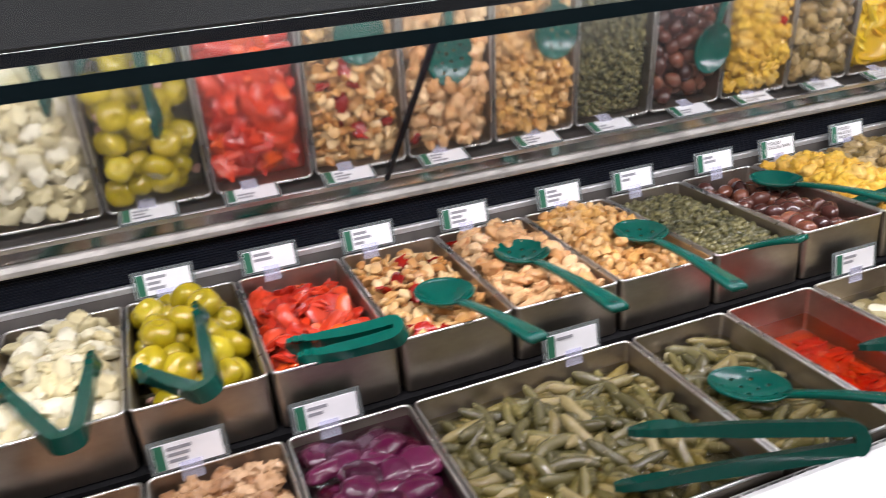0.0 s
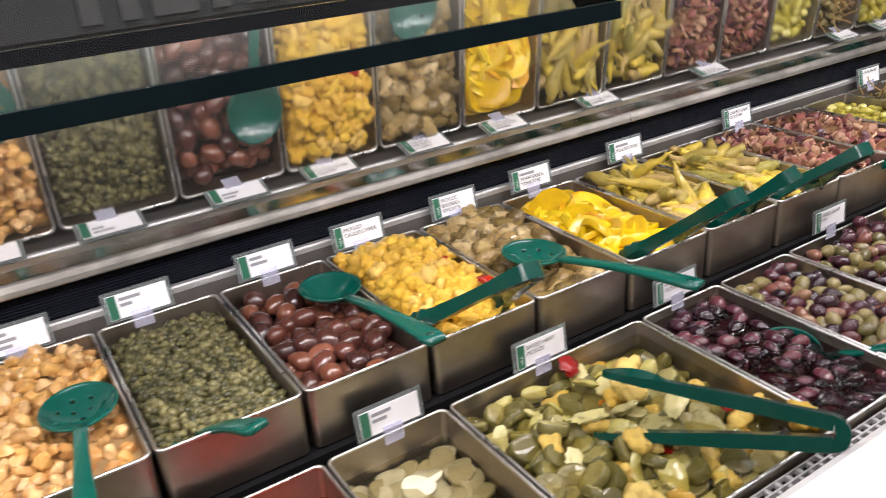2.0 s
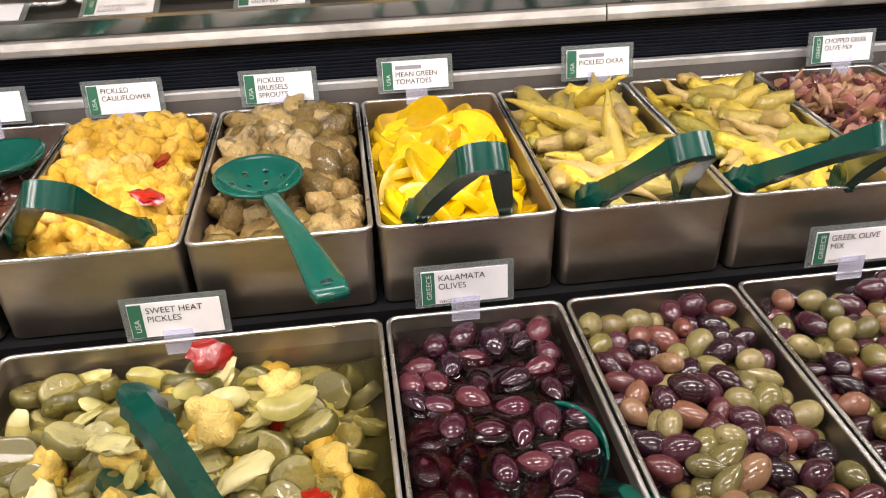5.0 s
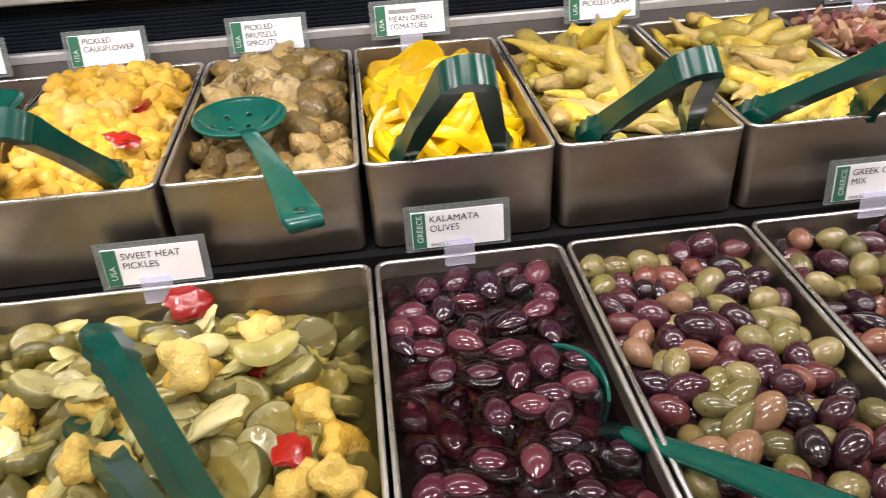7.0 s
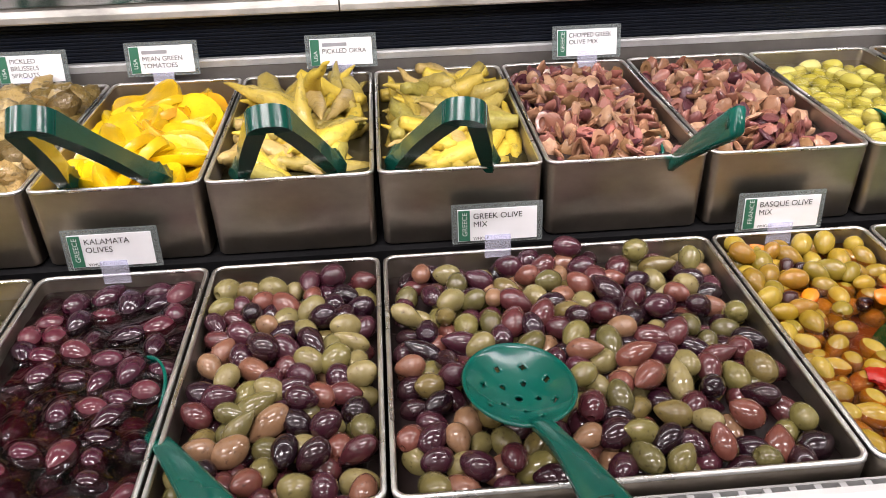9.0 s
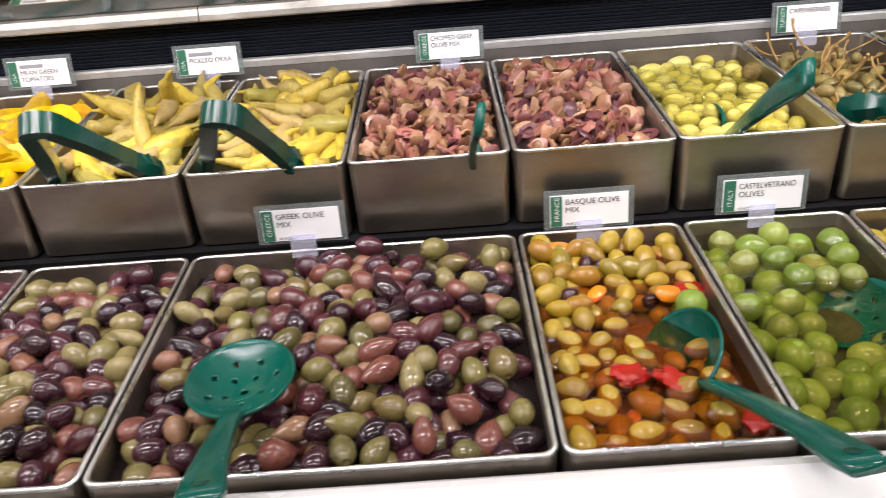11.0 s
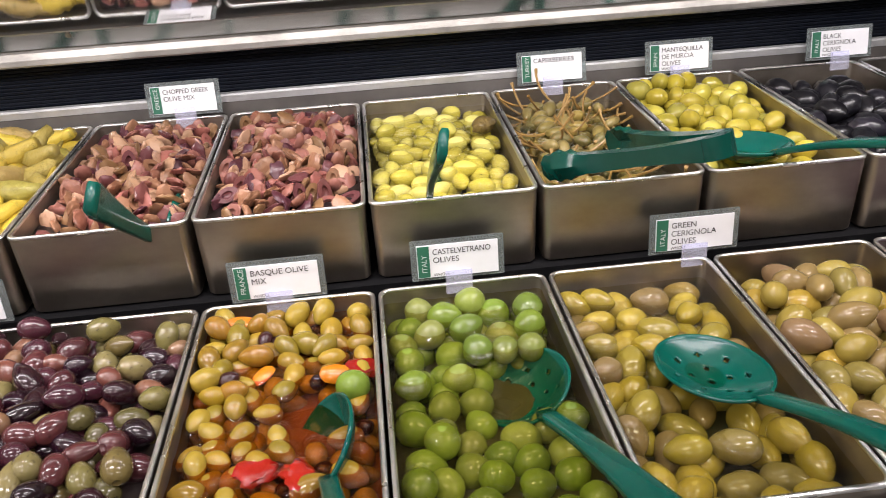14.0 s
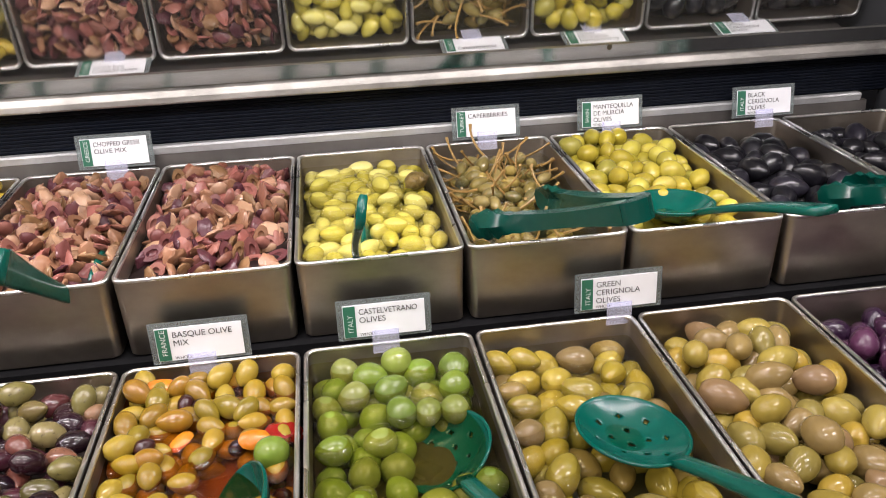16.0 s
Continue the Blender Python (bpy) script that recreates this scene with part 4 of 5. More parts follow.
for i, sd in ((11, 14), (12, 15)):
    p = make_pan("b", "b", i, 1, "pickled okra")
    fill(p, sd, "pickled_okra", ("okra_pod", "garlic_clove"), "yellow-green pickled okra pods with garlic cloves", "okra", [(F["okra"], 6, 0.0135), (F["garlic"], 1, 0.008)], 80, dome(-0.004, 0.030, 0.5, 0.65), 0.024, B_OLV, tilt=26, sink=0.62)
for i, sd in ((13, 16), (14, 17)):
    p = make_pan("b", "b", i, 1, "chopped olive mix")
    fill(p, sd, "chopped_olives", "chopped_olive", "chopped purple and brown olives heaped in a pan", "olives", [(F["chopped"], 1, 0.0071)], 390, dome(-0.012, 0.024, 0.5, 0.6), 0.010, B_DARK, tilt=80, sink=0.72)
p = make_pan("b", "b", 15, 1, "small pale yellow olives")
fill(p, 18, "yellow_olives", "olive", "small pale yellow olives in clear brine", "olives", [(F["yellow"], 1, 0.0096)], 190, dome(-0.024, 0.010, 0.5, 0.7), 0.016, B_OLV, tilt=15)
brine(p, p["z"] - 0.0155, W_CLEAR, "thin clear brine round pale yellow olives")
p = make_pan("b", "b", 16, 1, "caperberries")
fill(p, 19, "caperberries", "caperberry", "olive-brown caperberries with long thin stems", "caperberries", [(F["berry"], 1, 0.0092)], 130, dome(-0.022, 0.018, 0.45, 0.7), 0.016, B_OLV, tilt=40)
brine(p, p["z"] - 0.022, W_CLEAR, "thin clear brine round caperberries")
p = make_pan("b", "b", 17, 1, "yellow olives")
fill(p, 20, "yellow_olives", "olive", "plump yellow olives heaped toward the back of a pan", "olives", [(F["mante"], 1, 0.0112)], 150, lambda u, v: -0.026 + 0.026 * v, 0.016, B_TAN, tilt=25)
brine(p, p["z"] - 0.020, W_CLEAR, "thin clear brine round yellow olives")
for i, sd in ((18, 21), (19, 22)):
    p = make_pan("b", "b", i, 1, "large black olives")
    fill(p, sd, "black_olives", "olive", "large wrinkled black olives in a pan", "olives", [(F["black"], 1, 0.0135)], 110, dome(-0.026, 0.016), 0.018, B_DARK)

# front row
p = make_pan("f", "f", -2, 2, "mixed olives")
fill(p, 30, "mixed_olives", "olive", "mixed green and purple olives", "olives", [(F["olive_mix"], 1, 0.0100)], 160, dome(-0.02, 0.006), 0.012, B_DARK)
p = make_pan("f", "f", 0, 1, "reddish chickpeas")
fill(p, 31, "chickpeas", "chickpea", "brown chickpeas in a pan", "chickpeas", [(F["chickpea"], 1, 0.0105)], 110, dome(-0.024, 0.012), 0.014, B_DARK)
p = make_pan("f", "f", 1, 1, "brown chickpeas")
fill(p, 32, "chickpeas", "chickpea", "brown chickpeas heaped in a pan", "chickpeas", [(F["chickpea"], 1, 0.0095)], 190, dome(-0.016, 0.018), 0.016, B_DARK)
p = make_pan("f", "f", 2, 1, "beet chunks")
fill(p, 33, "beets", "beet_chunk", "dark purple beet chunks in purple brine", "beets", [(F["beet"], 1, 0.015)], 80, dome(-0.018, 0.012), 0.022, B_DARK)
brine(p, p["z"] - 0.0135, W_BEET, "dark purple brine round beet chunks")
p = make_pan("f", "f", 3, 2, "small gherkins")
fill(p, 34, "gherkins", "gherkin", "small olive-green gherkins in a loose heap", "gherkins", [(F["gherkin"], 1, 0.0092)], 260, dome(-0.026, 0.020, 0.5, 0.65), 0.016, B_OLV, tilt=24, sink=0.74)
brine(p, p["z"] - 0.030, W_PICKLE, "thin clear brine round small gherkins")
p = make_pan("f", "f", 5, 1, "gherkins and pearl onions")
fill(p, 35, "gherkin_mix", ("gherkin", "pearl_onion"), "small gherkins mixed with white pearl onions", "gherkins", [(F["gherkin"], 4, 0.0095), (F["onion"], 1, 0.0075)], 130, dome(-0.032, 0.014, 0.5, 0.65), 0.014, B_OLV, tilt=18, sink=0.72)
brine(p, p["z"] - 0.032, W_CLEAR, "clear brine round gherkins and onions")
p = make_pan("f", "f", 6, 1, "red pepper pieces in red oil")
fill(p, 36, "peppers_in_oil", "pepper_strip", "bright red pepper pieces sunk in orange oil", "peppers", [(F["pepper_strip"], 1, 0.0095)], 75, lambda u, v: -0.056 + 0.016 * (1 - v), 0.014, plain("red_oil_floor", (0.55, 0.10, 0.02), 0.3), tilt=20)
brine(p, p["z"] - 0.040, W_ORANGE, "glossy orange oil round red peppers")
p = make_pan("f", "f", 7, 1, "sliced mushrooms")
fill(p, 37, "sliced_mushrooms", "mushroom_slice", "pale mushroom slices floating in clear brine", "mushrooms", [(F["mushroom"], 1, 0.010)], 90, dome(-0.036, 0.004), 0.014, B_OLV, tilt=20, sink=0.7)
brine(p, p["z"] - 0.0345, W_GREY, "clear brown brine round mushrooms")
p = make_pan("f", "f", 8, 2, "mixed pickles")
fill(p, 38, "mixed_pickles", ("pickle_chip", "pickle_end", "pepper_ring", "floret", "pepper_piece", "orange_piece"), "mixed pickle chips, pale peppers and cauliflower in brine", "pickles",
     [(F["chip"], 8, 0.0115), (F["rind_chip"], 3, 0.0115), (F["pepper_ring"], 5, 0.0105), (F["pale_floret"], 1.6, 0.0135), (F["red_piece"], 0.5, 0.0095), (F["orange_piece"], 0.6, 0.009)], 250, dome(-0.022, 0.022, 0.45, 0.6), 0.020, B_GRN, tilt=50, sink=0.72)
brine(p, p["z"] - 0.019, W_PICKLE, "greenish brine round mixed pickles")
p = make_pan("f", "f", 10, 1, "whole dark purple olives")
fill(p, 39, "purple_olives", "olive", "glossy dark purple olives in purple brine", "olives", [(F["kalamata"], 1, 0.0112)], 170, lambda u, v: -0.018 + 0.007 * v, 0.018, B_DARK, tilt=14)
brine(p, p["z"] - 0.0145, W_DARK, "dark purple brine round purple olives")
p = make_pan("f", "f", 11, 1, "mixed olives")
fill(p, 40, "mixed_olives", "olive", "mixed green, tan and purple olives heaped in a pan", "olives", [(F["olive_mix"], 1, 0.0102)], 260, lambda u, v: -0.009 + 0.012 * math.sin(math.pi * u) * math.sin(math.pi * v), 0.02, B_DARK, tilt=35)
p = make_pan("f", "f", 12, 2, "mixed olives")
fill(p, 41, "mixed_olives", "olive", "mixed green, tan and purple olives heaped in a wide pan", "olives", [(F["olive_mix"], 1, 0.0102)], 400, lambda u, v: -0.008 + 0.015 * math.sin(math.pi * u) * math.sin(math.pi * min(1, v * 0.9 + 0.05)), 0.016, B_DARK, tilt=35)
p = make_pan("f", "f", 14, 1, "golden olives with peppers")
fill(p, 42, "golden_olives", ("olive", "small_dark_olive", "pepper_piece", "orange_piece", "green_olive"), "golden olives with small dark olives and red pepper in orange oil", "olives",
     [(F["basque"], 15, 0.0092), (F["basque_dark"], 3.5, 0.0062), (F["red_piece"], 0.25, 0.0095), (F["orange_piece"], 0.3, 0.008), (F["castel"], 0.01, 0.0135)], 260, lambda u, v: -0.0185 + 0.018 * v * (1.2 - u * 0.5) - 0.007 * math.sin(math.pi * v) * u, 0.016, B_RED, tilt=25)
brine(p, p["z"] - 0.0165, W_ORANGE, "orange oil round golden olives")
p = make_pan("f", "f", 15, 1, "bright green olives")
fill(p, 43, "green_olives", "olive", "large bright green olives in clear brine", "olives", [(F["castel"], 1, 0.0128)], 160, lambda u, v: -0.030 + 0.024 * v * v + 0.006 * (1 - v), 0.018, B_GRN, tilt=25)
brine(p, p["z"] - 0.0140, W_GREEN, "olive-coloured brine round green olives")
p = make_pan("f", "f", 16, 1, "large yellow-green olives")
fill(p, 44, "large_green_olives", "olive", "large yellow-green and tan olives in brine", "olives", [(F["cerignola"], 1, 0.0126)], 140, lambda u, v: -0.030 + 0.012 * v, 0.02, B_OLV, tilt=22)
brine(p, p["z"] - 0.0205, W_CLEAR, "clear brine round large olives")
p = make_pan("f", "f", 17, 1, "large tan olives")
fill(p, 45, "large_tan_olives", "olive", "large tan and yellow olives heaped in a pan", "olives", [(F["cerignola_tan"], 1, 0.0132)], 140, dome(-0.026, 0.022, 0.5, 0.6), 0.02, B_OLV, tilt=30)
for i, sd in ((18, 46), (19, 47)):
    p = make_pan("f", "f", i, 1, "purple olives")
    fill(p, sd, "purple_olives", "olive", "round purple olives in a pan", "olives", [(F["purple"], 1, 0.013)], 90, dome(-0.026, 0.014), 0.016, B_DARK)

def single(parent, name, mesh, at, turn=(0, 0, 0), scale=1.0, label=""):
    """One piece that stands out in a heap."""
    ob = new(name, mesh)
    ob.parent = parent
    ob.matrix_basis = Matrix.LocRotScale(Vector(at) - parent.location, Euler([radians(a) for a in turn]), (scale,) * 3)
    if label:
        tagged(ob, label)
    return ob


heaps = {(round(o.location.x, 2), o.name.split(".")[0]): o for o in scene.objects if o.type == "EMPTY"}


def heap_at(x, name):
    return heaps[(round(x, 2), name)]


h = heap_at(1.35, "mixed_pickles")
single(h, "pepper_piece", F["red_piece"][0], (1.362, -0.040, 0.921), (35, 10, 20), 1.25, "bright red pepper piece")
single(h, "pepper_piece", F["red_piece"][1], (1.444, -0.199, 0.920), (20, 10, 60), 1.0, "bright red pepper piece")
for at, s in (((1.374, -0.122, 0.927), 1.15), ((1.327, -0.186, 0.922), 0.9), ((1.471, -0.219, 0.918), 0.95), ((1.484, -0.262, 0.920), 1.1)):
    single(h, "floret", F["pale_floret"][int(at[0] * 1000) % 3], at, (25, 15, at[0] * 500), s)
for k, (x, y) in enumerate(((1.425, -0.103), (1.345, -0.075), (1.31, -0.13), (1.40, -0.17))):
    single(h, "pepper_ring", F["pepper_ring"][k], (x, y, 0.926), (20, 15, 70 * k), 1.15)
h = heap_at(2.175, "golden_olives")
for at, tn in (((2.161, -0.209, 0.911), 20), ((2.190, -0.216, 0.911), 101), ((2.236, -0.262, 0.908), 60), ((2.234, -0.108, 0.910), 10)):
    single(h, "pepper_piece", F["red_piece"][tn % 2], at, (5, 5, tn), 1.05, "bright red pepper piece")
single(h, "green_olive", F["castel"][0], (2.228, -0.134, 0.915), (0, 20, 40), 1.0, "single green olive")
for at in ((2.136, -0.044, 0.922), (2.214, -0.117, 0.916)):
    single(h, "orange_piece", F["orange_piece"][0], at, (40, 10, 30), 1.1)
h = heap_at(1.275, "pickled_cauliflower")
single(h, "pepper_sliver", F["red_piece"][1], (1.317, 0.061, 1.014), (10, 20, 15), 0.95, "thin red pepper sliver")
h = heap_at(2.325, "yellow_olives")
single(h, "caperberry", F["sprout"][0], (2.378, 0.178, 0.996), (0, 0, 30), 0.72, "stray brown berry")
h = heap_at(1.95, "mixed_olives")
for k, at in enumerate(((1.966, -0.030, 0.930), (2.025, -0.042, 0.930))):
    single(h, "olive", F["olive_mix"][k], at, (0, 10, 30 * k), 1.05)
h = heap_at(1.725, "pickled_okra")
for at, tn in (((1.745, 0.205, 1.018), (0, -38, -70)), ((1.690, 0.17, 1.012), (0, -12, 150)), ((1.735, 0.12, 1.010), (0, -55, 100))):
    single(h, "okra_pod", F["okra"][int(at[1] * 1000) % 6], at, tn, 0.95)

# ---- serving tools ----


def bowl_mesh(name, rx, ry, depth, holes, mat):
    bm = bmesh.new()
    rings, seg = 30, 84
    spots = [(0, 0)] + [(0.36 * math.cos(a), 0.36 * math.sin(a)) for a in np.linspace(0, 6.283, 6)[:-1]] + [(0.66 * math.cos(a), 0.66 * math.sin(a)) for a in np.linspace(0.3, 6.583, 9)[:-1]]
    g = []
    for r in range(rings + 1):
        q = r / rings
        row = []
        for k in range(seg):
            a = 2 * math.pi * k / seg
            lip = 0.0012 if r == rings else 0
            row.append(bm.verts.new((q * rx * math.cos(a), q * ry * math.sin(a), depth * (q * q - 1) + lip)))
        g.append(row)
    for a, b in zip(g, g[1:]):
        for k in range(seg):
            j = (k + 1) % seg
            vs = (a[k], a[j], b[j], b[k])
            c = sum((v.co for v in vs), Vector()) / 4
            if holes and any(math.hypot(c.x / rx - sx, c.y / ry - sy) < 0.052 for sx, sy in spots):
                continue
            try:
                bm.faces.new(vs)
            except ValueError:
                pass
    bmesh.ops.remove_doubles(bm, verts=bm.verts, dist=1e-6)
    return finish_mesh(name, bm, mat)


BOWLS = {(True, 0): bowl_mesh("bowl", 0.042, 0.036, 0.016, True, GREEN), (False, 0): bowl_mesh("bowl", 0.042, 0.036, 0.018, False, GREEN), (True, 1): bowl_mesh("bowl", 0.047, 0.036, 0.014, True, GREEN)}


def handle_bm(length, w0=0.013, w1=0.027, th=0.0065):
    """A flat handle with a raised neck, wider end and hanging hole."""
    bm = bmesh.new()
    n = 14
    rows = []
    for k in range(n + 1):
        u = k / n
        w = w0 + (w1 - w0) * max(0, (u - 0.25) / 0.75) ** 1.4
        if u > 0.93:
            w *= 1 - 0.22 * ((u - 0.93) / 0.07) ** 2
        zc = 0.004 * math.sin(u * math.pi)
        row = []
        for s, t in ((-1, -0.35), (-0.8, -0.5), (0.8, -0.5), (1, -0.35), (1, 0.35), (0.8, 0.5), (-0.8, 0.5), (-1, 0.35)):
            row.append(bm.verts.new((u * length, s * w / 2, zc + t * th)))
        rows.append(row)
    for a, b in zip(rows, rows[1:]):
        for k in range(8):
            j = (k + 1) % 8
            bm.faces.new((a[k], a[j], b[j], b[k]))
    bm.faces.new(rows[0])
    bm.faces.new(rows[-1])
    bmesh.ops.recalc_face_normals(bm, faces=bm.faces)
    return bm


def frame_from(origin, ahead, up):
    x = Vector(ahead).normalized()
    y = Vector(up).cross(x).normalized()
    z = x.cross(y)
    m = Matrix((x, y, z)).transposed().to_4x4()
    m.translation = origin
    return m


def spoon(bowl, end, label, up=(0, 0, 1), holes=True, big=0, face=None, kind="slotted_spoon"):
    """A serving spoon from its bowl's middle to its handle's end; face turns the bowl about the handle's line."""
    bowl, end = Vector(bowl), Vector(end)
    t = thing(kind, label, "serving spoon", "green serving tools", at=bowl)
    ahead = end - bowl
    rx = 0.047 if big else 0.042
    flat = Vector((ahead.x, ahead.y, ahead.z * 0.35))
    mb = frame_from(bowl, flat, face or up)
    ob = new("bowl", BOWLS[(holes, big)])
    ob.parent = t
    ob.matrix_basis = Matrix.Translation(-bowl) @ mb
    sol = ob.modifiers.new("thickness", "SOLIDIFY")
    sol.thickness, sol.offset = 0.0022, 1
    neck = bowl + mb.to_3x3() @ Vector((rx * 0.93, 0, -0.001))
    h = part("handle", handle_bm((end - neck).length), GREEN, t)
    h.matrix_basis = Matrix.Translation(-bowl) @ frame_from(neck, end - neck, up)
    hole = bmesh.new()
    bmesh.ops.create_cone(hole, segments=14, radius1=0.0042, radius2=0.0042, depth=0.0003, cap_ends=True)
    hm = part("hanging_hole", hole, DARKGREEN, h)
    hm.matrix_basis = pose((end - neck).length - 0.013, 0, 0.0045)
    return t


def arm_bm(a, b, up, w=0.0185, th=0.0145, tip=0.026):
    """One arm of a pair of tongs, from hinge to scalloped tip."""
    a, b = Vector(a), Vector(b)
    d = b - a
    L = d.length
    m = frame_from(a, d, up)
    bm = bmesh.new()
    rows = []
    n = 26
    for k in range(n + 1):
        u = k / n
        ww = w * (1 - 0.25 * math.sin(min(1, u / 0.7) * math.pi))
        cup = 0.0
        if u > 0.68:
            v = (u - 0.68) / 0.32
            ww = w * 0.85 + (tip - w * 0.85) * math.sin(min(1, v * 1.5) * math.pi / 2)
            ww *= 1 - 0.55 * max(0, (v - 0.72) / 0.28) ** 2
            ww += 0.0028 * (1 if (k % 2) else -1) * (0.2 < v < 0.95)
            cup = 0.007 * math.sin(v * math.pi)
        bow = 0.0
        tk = th * (1 - 0.55 * max(0, (u - 0.45) / 0.55))
        row = []
        for s, t in ((-1, -0.5), (0, -0.5), (1, -0.5), (1, 0.5), (0, 0.5), (-1, 0.5)):
            row.append(bm.verts.new(m @ Vector((u * L, s * ww / 2, t * tk + bow + (cup if s == 0 else 0)))))
        rows.append(row)
    for p_, q_ in zip(rows, rows[1:]):
        for k in range(6):
            j = (k + 1) % 6
            bm.faces.new((p_[k], p_[j], q_[j], q_[k]))
    bm.faces.new(rows[0])
    bm.faces.new(rows[-1])
    bmesh.ops.recalc_face_normals(bm, faces=bm.faces)
    return bm


def tongs(tip_a, tip_b, hinge, label, mat=None):
    """Spring tongs: two flat arms that spread from a squared-off bend."""
    mat = mat or DARKGREEN
    A, B, H = Vector(tip_a), Vector(tip_b), Vector(hinge)
    t = thing("serving_tongs", label, "tongs", "green serving tools", at=H)
    mid = ((A - H).normalized() + (B - H).normalized()).normalized()
    spread = (A - B)
    spread = (spread - mid * spread.dot(mid)).normalized()
    wide = mid.cross(spread).normalized()
    oa, ob_ = H + spread * 0.010, H - spread * 0.010
    for o, tip, sgn in ((oa, A, 1), (ob_, B, -1)):
        b = part("arm", arm_bm(o, tip, spread * sgn), mat, t, sharp=40)
        b.location = -H
    bend = bmesh.new()
    rows = []
    for k in range(13):
        ang = math.pi * k / 12
        c = H + spread * 0.010 * math.cos(ang) - mid * 0.008 * math.sin(ang)
        out = spread * math.cos(ang) - mid * math.sin(ang)
        rows.append([c + wide * s * 0.0092 + out * q * 0.0065 for s, q in ((-1, -1), (1, -1), (1, 1), (-1, 1))])
    vs = [[bend.verts.new(v) for v in r] for r in rows]
    for p_, q_ in zip(vs, vs[1:]):
        for k in range(4):
            j = (k + 1) % 4
            bend.faces.new((p_[k], p_[j], q_[j], q_[k]))
    bend.faces.new(vs[0])
    bend.faces.new(vs[-1])
    bmesh.ops.recalc_face_normals(bend, faces=bend.faces)
    bb = part("spring_bend", bend, mat, t, sharp=40)
    bb.location = -H
    return t


GT = "dark green plastic serving tongs resting on "
GS = "green plastic slotted serving spoon resting on "
tongs((0.012, 0.125, 1.006), (0.118, 0.125, 1.01), (0.102, -0.062, 1.026), GT + "creamy salad")
tongs((0.243, 0.175, 1.02), (0.165, 0.08, 1.0), (0.232, -0.035, 1.026), GT + "stuffed peppers")
tongs((0.328, 0.050, 1.0), (0.335, 0.02, 0.995), (0.440, -0.022, 1.026), GT + "red pepper strips", GREEN)
spoon((0.537, 0.076, 1.010), (0.562, -0.136, 1.038), "green plastic serving spoon resting on marinated vegetables", holes=False, kind="serving_spoon")
spoon((0.672, 0.125, 1.016), (0.665, -0.128, 1.042), GS + "giant beans")
spoon((0.856, 0.112, 1.010), (0.827, -0.126, 1.024), GS + "chickpeas")
spoon((0.936, 0.066, 0.978), (0.982, -0.064, 1.030), GS + "capers")
spoon((1.164, 0.180, 1.010), (1.181, -0.047, 1.032), "green plastic serving spoon resting on brown olives", holes=False, kind="serving_spoon")
tongs((1.318, 0.045, 0.982), (1.205, 0.065, 0.985), (1.291, -0.057, 1.076), GT + "pickled cauliflower")
spoon((1.406, 0.079, 1.017), (1.468, -0.136, 1.032), GS + "pickled sprouts")
tongs((1.528, 0.045, 0.977), (1.614, 0.045, 0.977), (1.569, -0.092, 1.094), GT + "tomato slices")
tongs((1.676, 0.035, 0.984), (1.768, 0.046, 0.982), (1.724, -0.057, 1.073), GT + "okra")
tongs((1.904, 0.028, 0.986), (1.812, 0.048, 0.982), (1.871, -0.066, 1.074), GT + "okra")
spoon((2.066, 0.075, 0.955), (2.069, -0.104, 1.074), GS + "chopped olives", up=(-1, 0, 0.25))
spoon((2.306, 0.095, 0.955), (2.309, -0.098, 1.087), "green plastic serving spoon standing in small yellow olives", up=(-1, 0, 0.25), holes=False, kind="serving_spoon")
tongs((2.415, 0.055, 0.994), (2.492, 0.105, 0.994), (2.526, -0.054, 1.047), GT + "caperberries")
spoon((2.617, 0.065, 0.996), (2.651, -0.116, 1.060), "green plastic serving spoon resting on yellow olives", holes=False, kind="serving_spoon")
tongs((2.770, 0.060, 0.988), (2.810, 0.080, 0.988), (2.850, -0.05, 1.035), GT + "black olives")
tongs((0.613, -0.220, 0.960), (0.590, -0.232, 0.908), (0.785, -0.332, 0.966), GT + "gherkins")
spoon((0.823, -0.156, 0.914), (0.900, -0.335, 0.966), GS + "gherkins and onions", big=1)
tongs((0.940, -0.198, 0.950), (0.946, -0.238, 0.900), (1.088, -0.332, 0.974), GT + "red peppers in oil")
tongs((1.165, -0.205, 0.898), (1.125, -0.225, 0.898), (1.218, -0.338, 0.966), GT + "mushrooms")
tongs((1.332, -0.128, 0.972), (1.308, -0.142, 0.912), (1.436, -0.324, 0.964), GT + "mixed pickles")
spoon((1.608, -0.158, 0.896), (1.712, -0.332, 0.962), "green plastic serving spoon sunk in purple olives", holes=False, face=(-0.75, 0.15, 0.65), kind="serving_spoon")
spoon((1.890, -0.220, 0.943), (1.910, -0.374, 0.988), GS + "mixed olives", big=1)
spoon((2.203, -0.186, 0.908), (2.235, -0.378, 0.985), "green plastic serving spoon sunk in golden olives", holes=False, face=(-0.75, 0.1, 0.62), kind="serving_spoon")
spoon((2.355, -0.140, 0.902), (2.395, -0.340, 0.966), GS + "green olives", face=(-0.45, 0.1, 0.9))
spoon((2.493, -0.162, 0.918), (2.556, -0.330, 0.964), GS + "large green olives", big=1)

# ---- tags ----


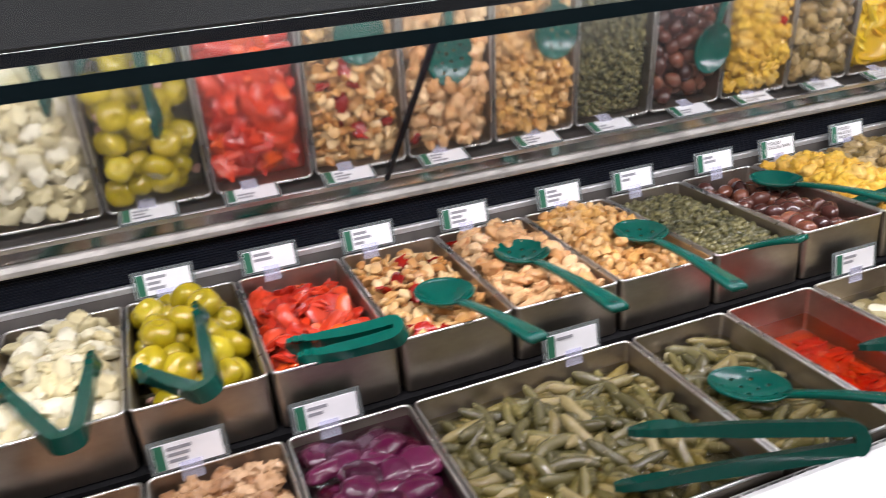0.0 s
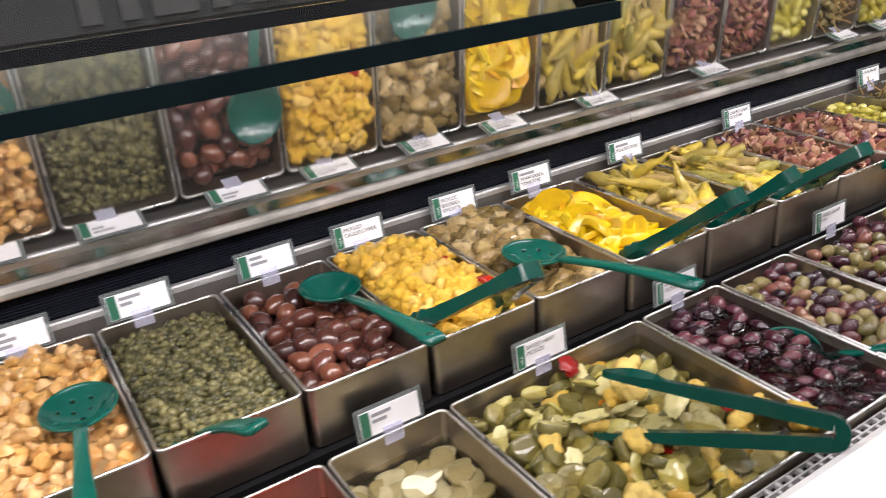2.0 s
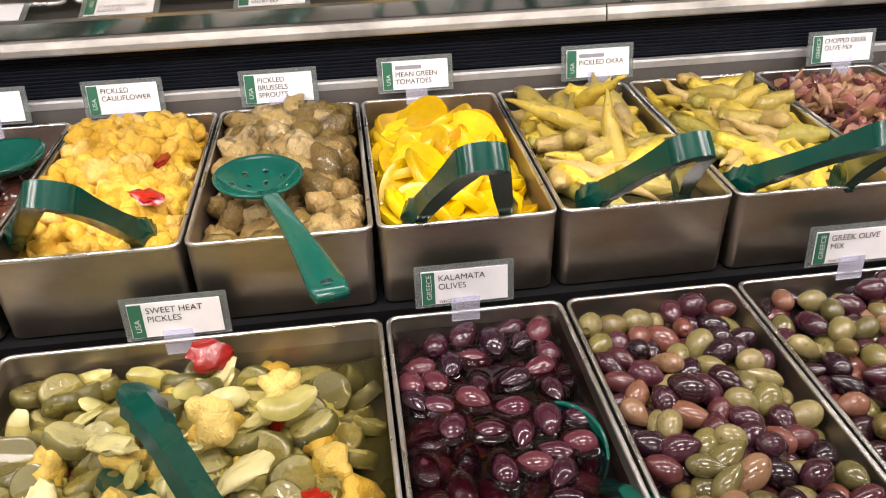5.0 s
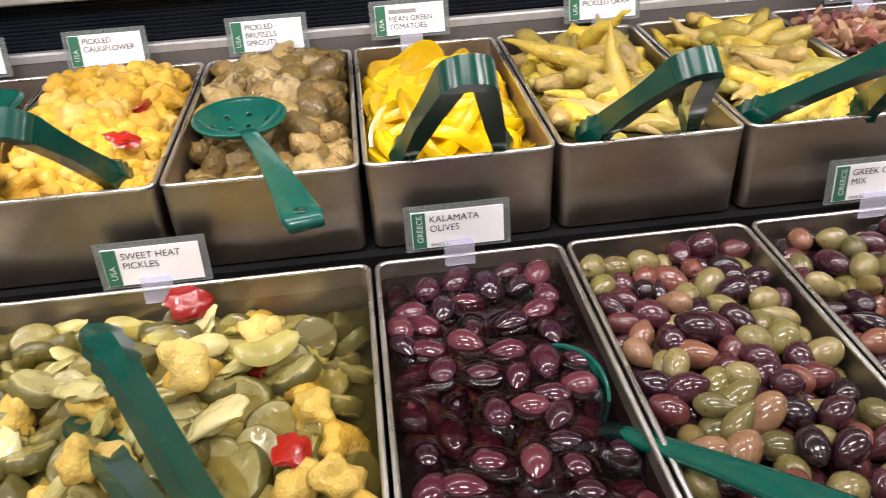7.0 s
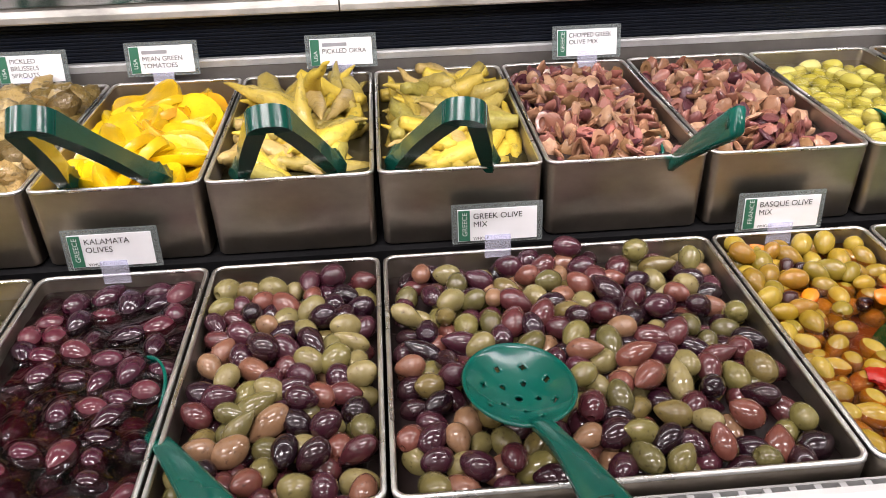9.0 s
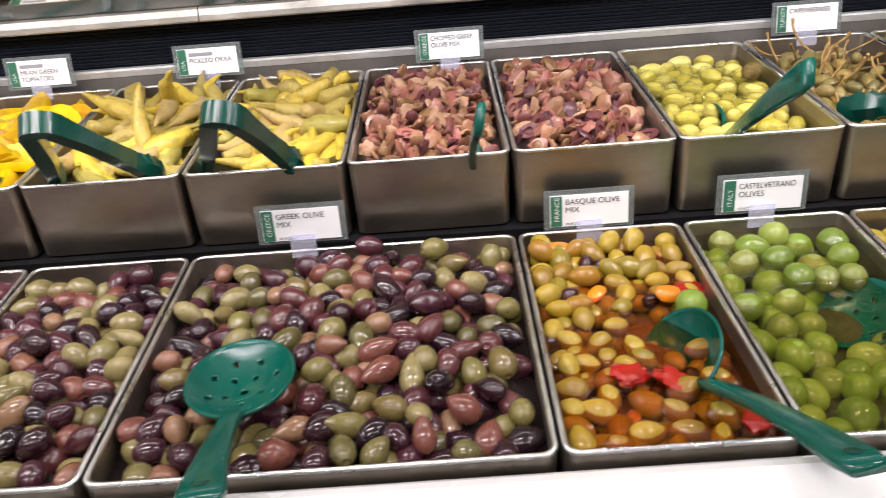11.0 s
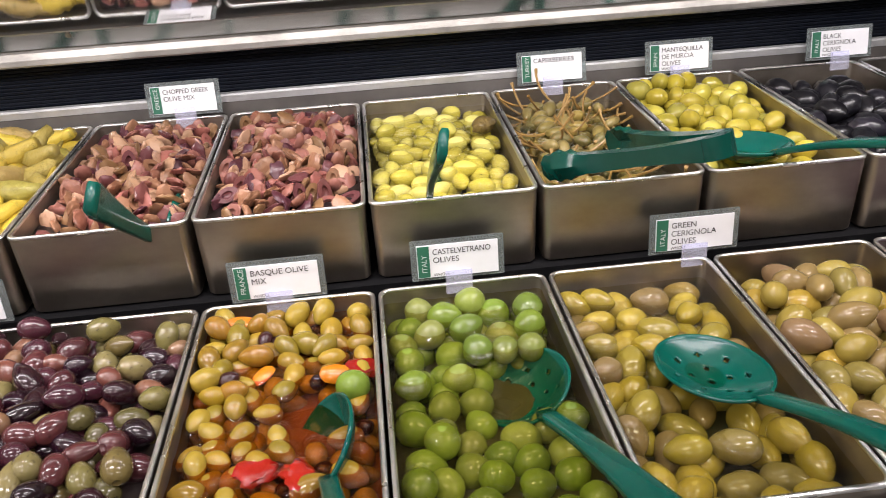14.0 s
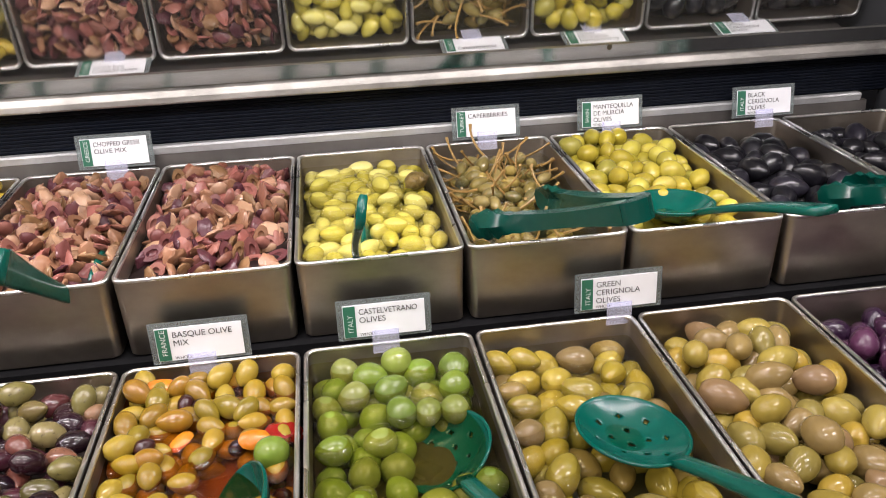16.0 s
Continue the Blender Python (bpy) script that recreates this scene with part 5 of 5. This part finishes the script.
def text_part(words, size, m, mat, parent, name="lettering", wide=None):
    cu = bpy.data.curves.new(name, "FONT")
    cu.body, cu.size = words, size
    tmp = bpy.data.objects.new(name, cu)
    scene.collection.objects.link(tmp)
    me = bpy.data.meshes.new_from_object(tmp)
    bpy.data.objects.remove(tmp)
    xs = [v.co.x for v in me.vertices] or [0]
    if wide and max(xs) > wide:
        me.transform(Matrix.Diagonal((wide / max(xs), 1, 1, 1)))
    me.materials.append(mat)
    ob = new(name, me)
    ob.parent = parent
    ob.matrix_basis = m
    return ob


def tag(x, y, z, country, lines, small, label, turn=0.0, lean=12, size=0.94):
    """A card in a clear sleeve on a clip; z is its lower edge."""
    w, h = 0.087, 0.0405
    t = thing("price_tag", label, "tag", "tags of the olive bar", at=(x, y, z))
    t.rotation_euler = (radians(-lean), 0, radians(turn))
    t.scale = (size,) * 3
    part("sleeve", slab(-w / 2, w / 2, 0.0004, 0.0022, 0, h, bevel=0.0006), SLEEVE, t, "clear plastic sleeve", False).visible_shadow = False
    cw, ch = 0.0755, 0.0322
    part("card", slab(-cw / 2, cw / 2, -0.0008, 0.0, 0.0035, 0.0035 + ch), PAPER, t, "white printed card", False)
    part("band", slab(-cw / 2 + 0.0006, -cw / 2 + 0.0115, -0.0016, -0.0010, 0.0042, 0.0028 + ch), BAND, t, "green country band", False)
    face = Matrix.Rotation(radians(90), 4, "X")
    if country:
        m = Matrix.Translation((-cw / 2 + 0.0088, -0.0020, 0.009)) @ face @ Matrix.Rotation(radians(90), 4, "Z")
        text_part(country, 0.0068, m, WHITEINK, t, "country_name", 0.026)
    top = 0.0035 + ch - 0.0095
    for k, ln in enumerate(lines):
        if ln.startswith("#"):
            part("text_bar", slab(-cw / 2 + 0.015, -cw / 2 + 0.015 + 0.003 * len(ln), -0.0014, -0.0010, top - 0.0078 * k, top - 0.0078 * k + 0.0042), GREYINK, t, "", False)
        else:
            m = Matrix.Translation((-cw / 2 + 0.0145, -0.0014, top - 0.0082 * k)) @ face
            text_part(ln, 0.0079, m, INK, t, "lettering", 0.054)
    if small:
        m = Matrix.Translation((-cw / 2 + 0.0145, -0.0014, 0.0047)) @ face
        text_part(small, 0.0042, m, INK, t, "small_lettering", 0.03)
    part("clip", slab(-0.0125, 0.0125, -0.0034, -0.0024, -0.014, 0.0095, bevel=0.0004), CLIP, t, "clear violet plastic clip", False).visible_shadow = False
    return t


BT = "white green-banded tag in clear sleeve behind "
by, bz = 0.2745, 1.004
for x, lines, what in ((0.207, ["#########", "######", "########"], "stuffed peppers"), (0.351, ["########", "#########"], "red peppers"), (0.497, ["#######", "#########", "#####"], "marinated vegetables"),
                       (0.652, ["#########", "######", "########"], "giant beans"), (0.817, ["######", "#########", "#######"], "chickpeas"), (0.956, ["#########", "#####"], "capers"), (1.12, ["######", "########"], "brown olives")):
    tag(x, by, bz, "", lines, "", BT + what)
tag(1.256, by, bz, "USA", ["PICKLED", "CAULIFLOWER"], "", BT + "pickled cauliflower")
tag(1.416, by, bz, "USA", ["PICKLED", "BRUSSELS", "SPROUTS"], "", BT + "pickled sprouts")
tag(1.562, by, bz + 0.004, "USA", ["##########", "MEAN GREEN", "TOMATOES"], "", BT + "tomato slices")
tag(1.765, by, bz + 0.003, "USA", ["##########", "PICKLED OKRA"], "", BT + "pickled okra")
tag(2.053, by, bz, "GREECE", ["CHOPPED GREEK", "OLIVE MIX"], "", BT + "chopped olives")
tag(2.475, by, bz, "TURKEY", ["CAPERBERRIES"], "", BT + "caperberries")
tag(2.628, by, bz, "SPAIN", ["MANTEQUILLA", "DE MURCIA", "OLIVES"], "WHOLE", BT + "yellow olives")
tag(2.826, by, bz, "ITALY", ["BLACK", "CERIGNOLA", "OLIVES"], "WHOLE", BT + "black olives")
FT = "white green-banded tag in clear sleeve behind "
fy, fz = -0.0175, 0.926
for x, lines, what in ((0.20, ["#########", "########", "#######"], "chickpeas"), (0.352, ["########", "######"], "beet chunks"), (0.668, ["########"], "gherkins"), (1.132, ["########", "######"], "mushrooms")):
    tag(x, fy, fz, "", lines, "", FT + what, lean=6, size=0.94)
tag(1.338, fy, fz, "USA", ["SWEET HEAT", "PICKLES"], "", FT + "mixed pickles", lean=6, size=0.94)
tag(1.568, fy, fz + 0.004, "GREECE", ["KALAMATA", "OLIVES"], "WHOLE", FT + "purple olives", lean=6, size=0.94)
tag(1.905, fy, fz + 0.006, "GREECE", ["GREEK OLIVE", "MIX"], "WHOLE", FT + "mixed olives", lean=6, size=0.94)
tag(2.167, fy, fz, "FRANCE", ["BASQUE OLIVE", "MIX"], "WHOLE", FT + "golden olives", lean=6, size=0.94)
tag(2.323, fy, fz + 0.003, "ITALY", ["CASTELVETRANO", "OLIVES"], "WHOLE", FT + "bright green olives", lean=6, size=0.94)
tag(2.535, fy, fz + 0.005, "ITALY", ["GREEN", "CERIGNOLA", "OLIVES"], "WHOLE", FT + "large green olives", lean=6, size=0.94)
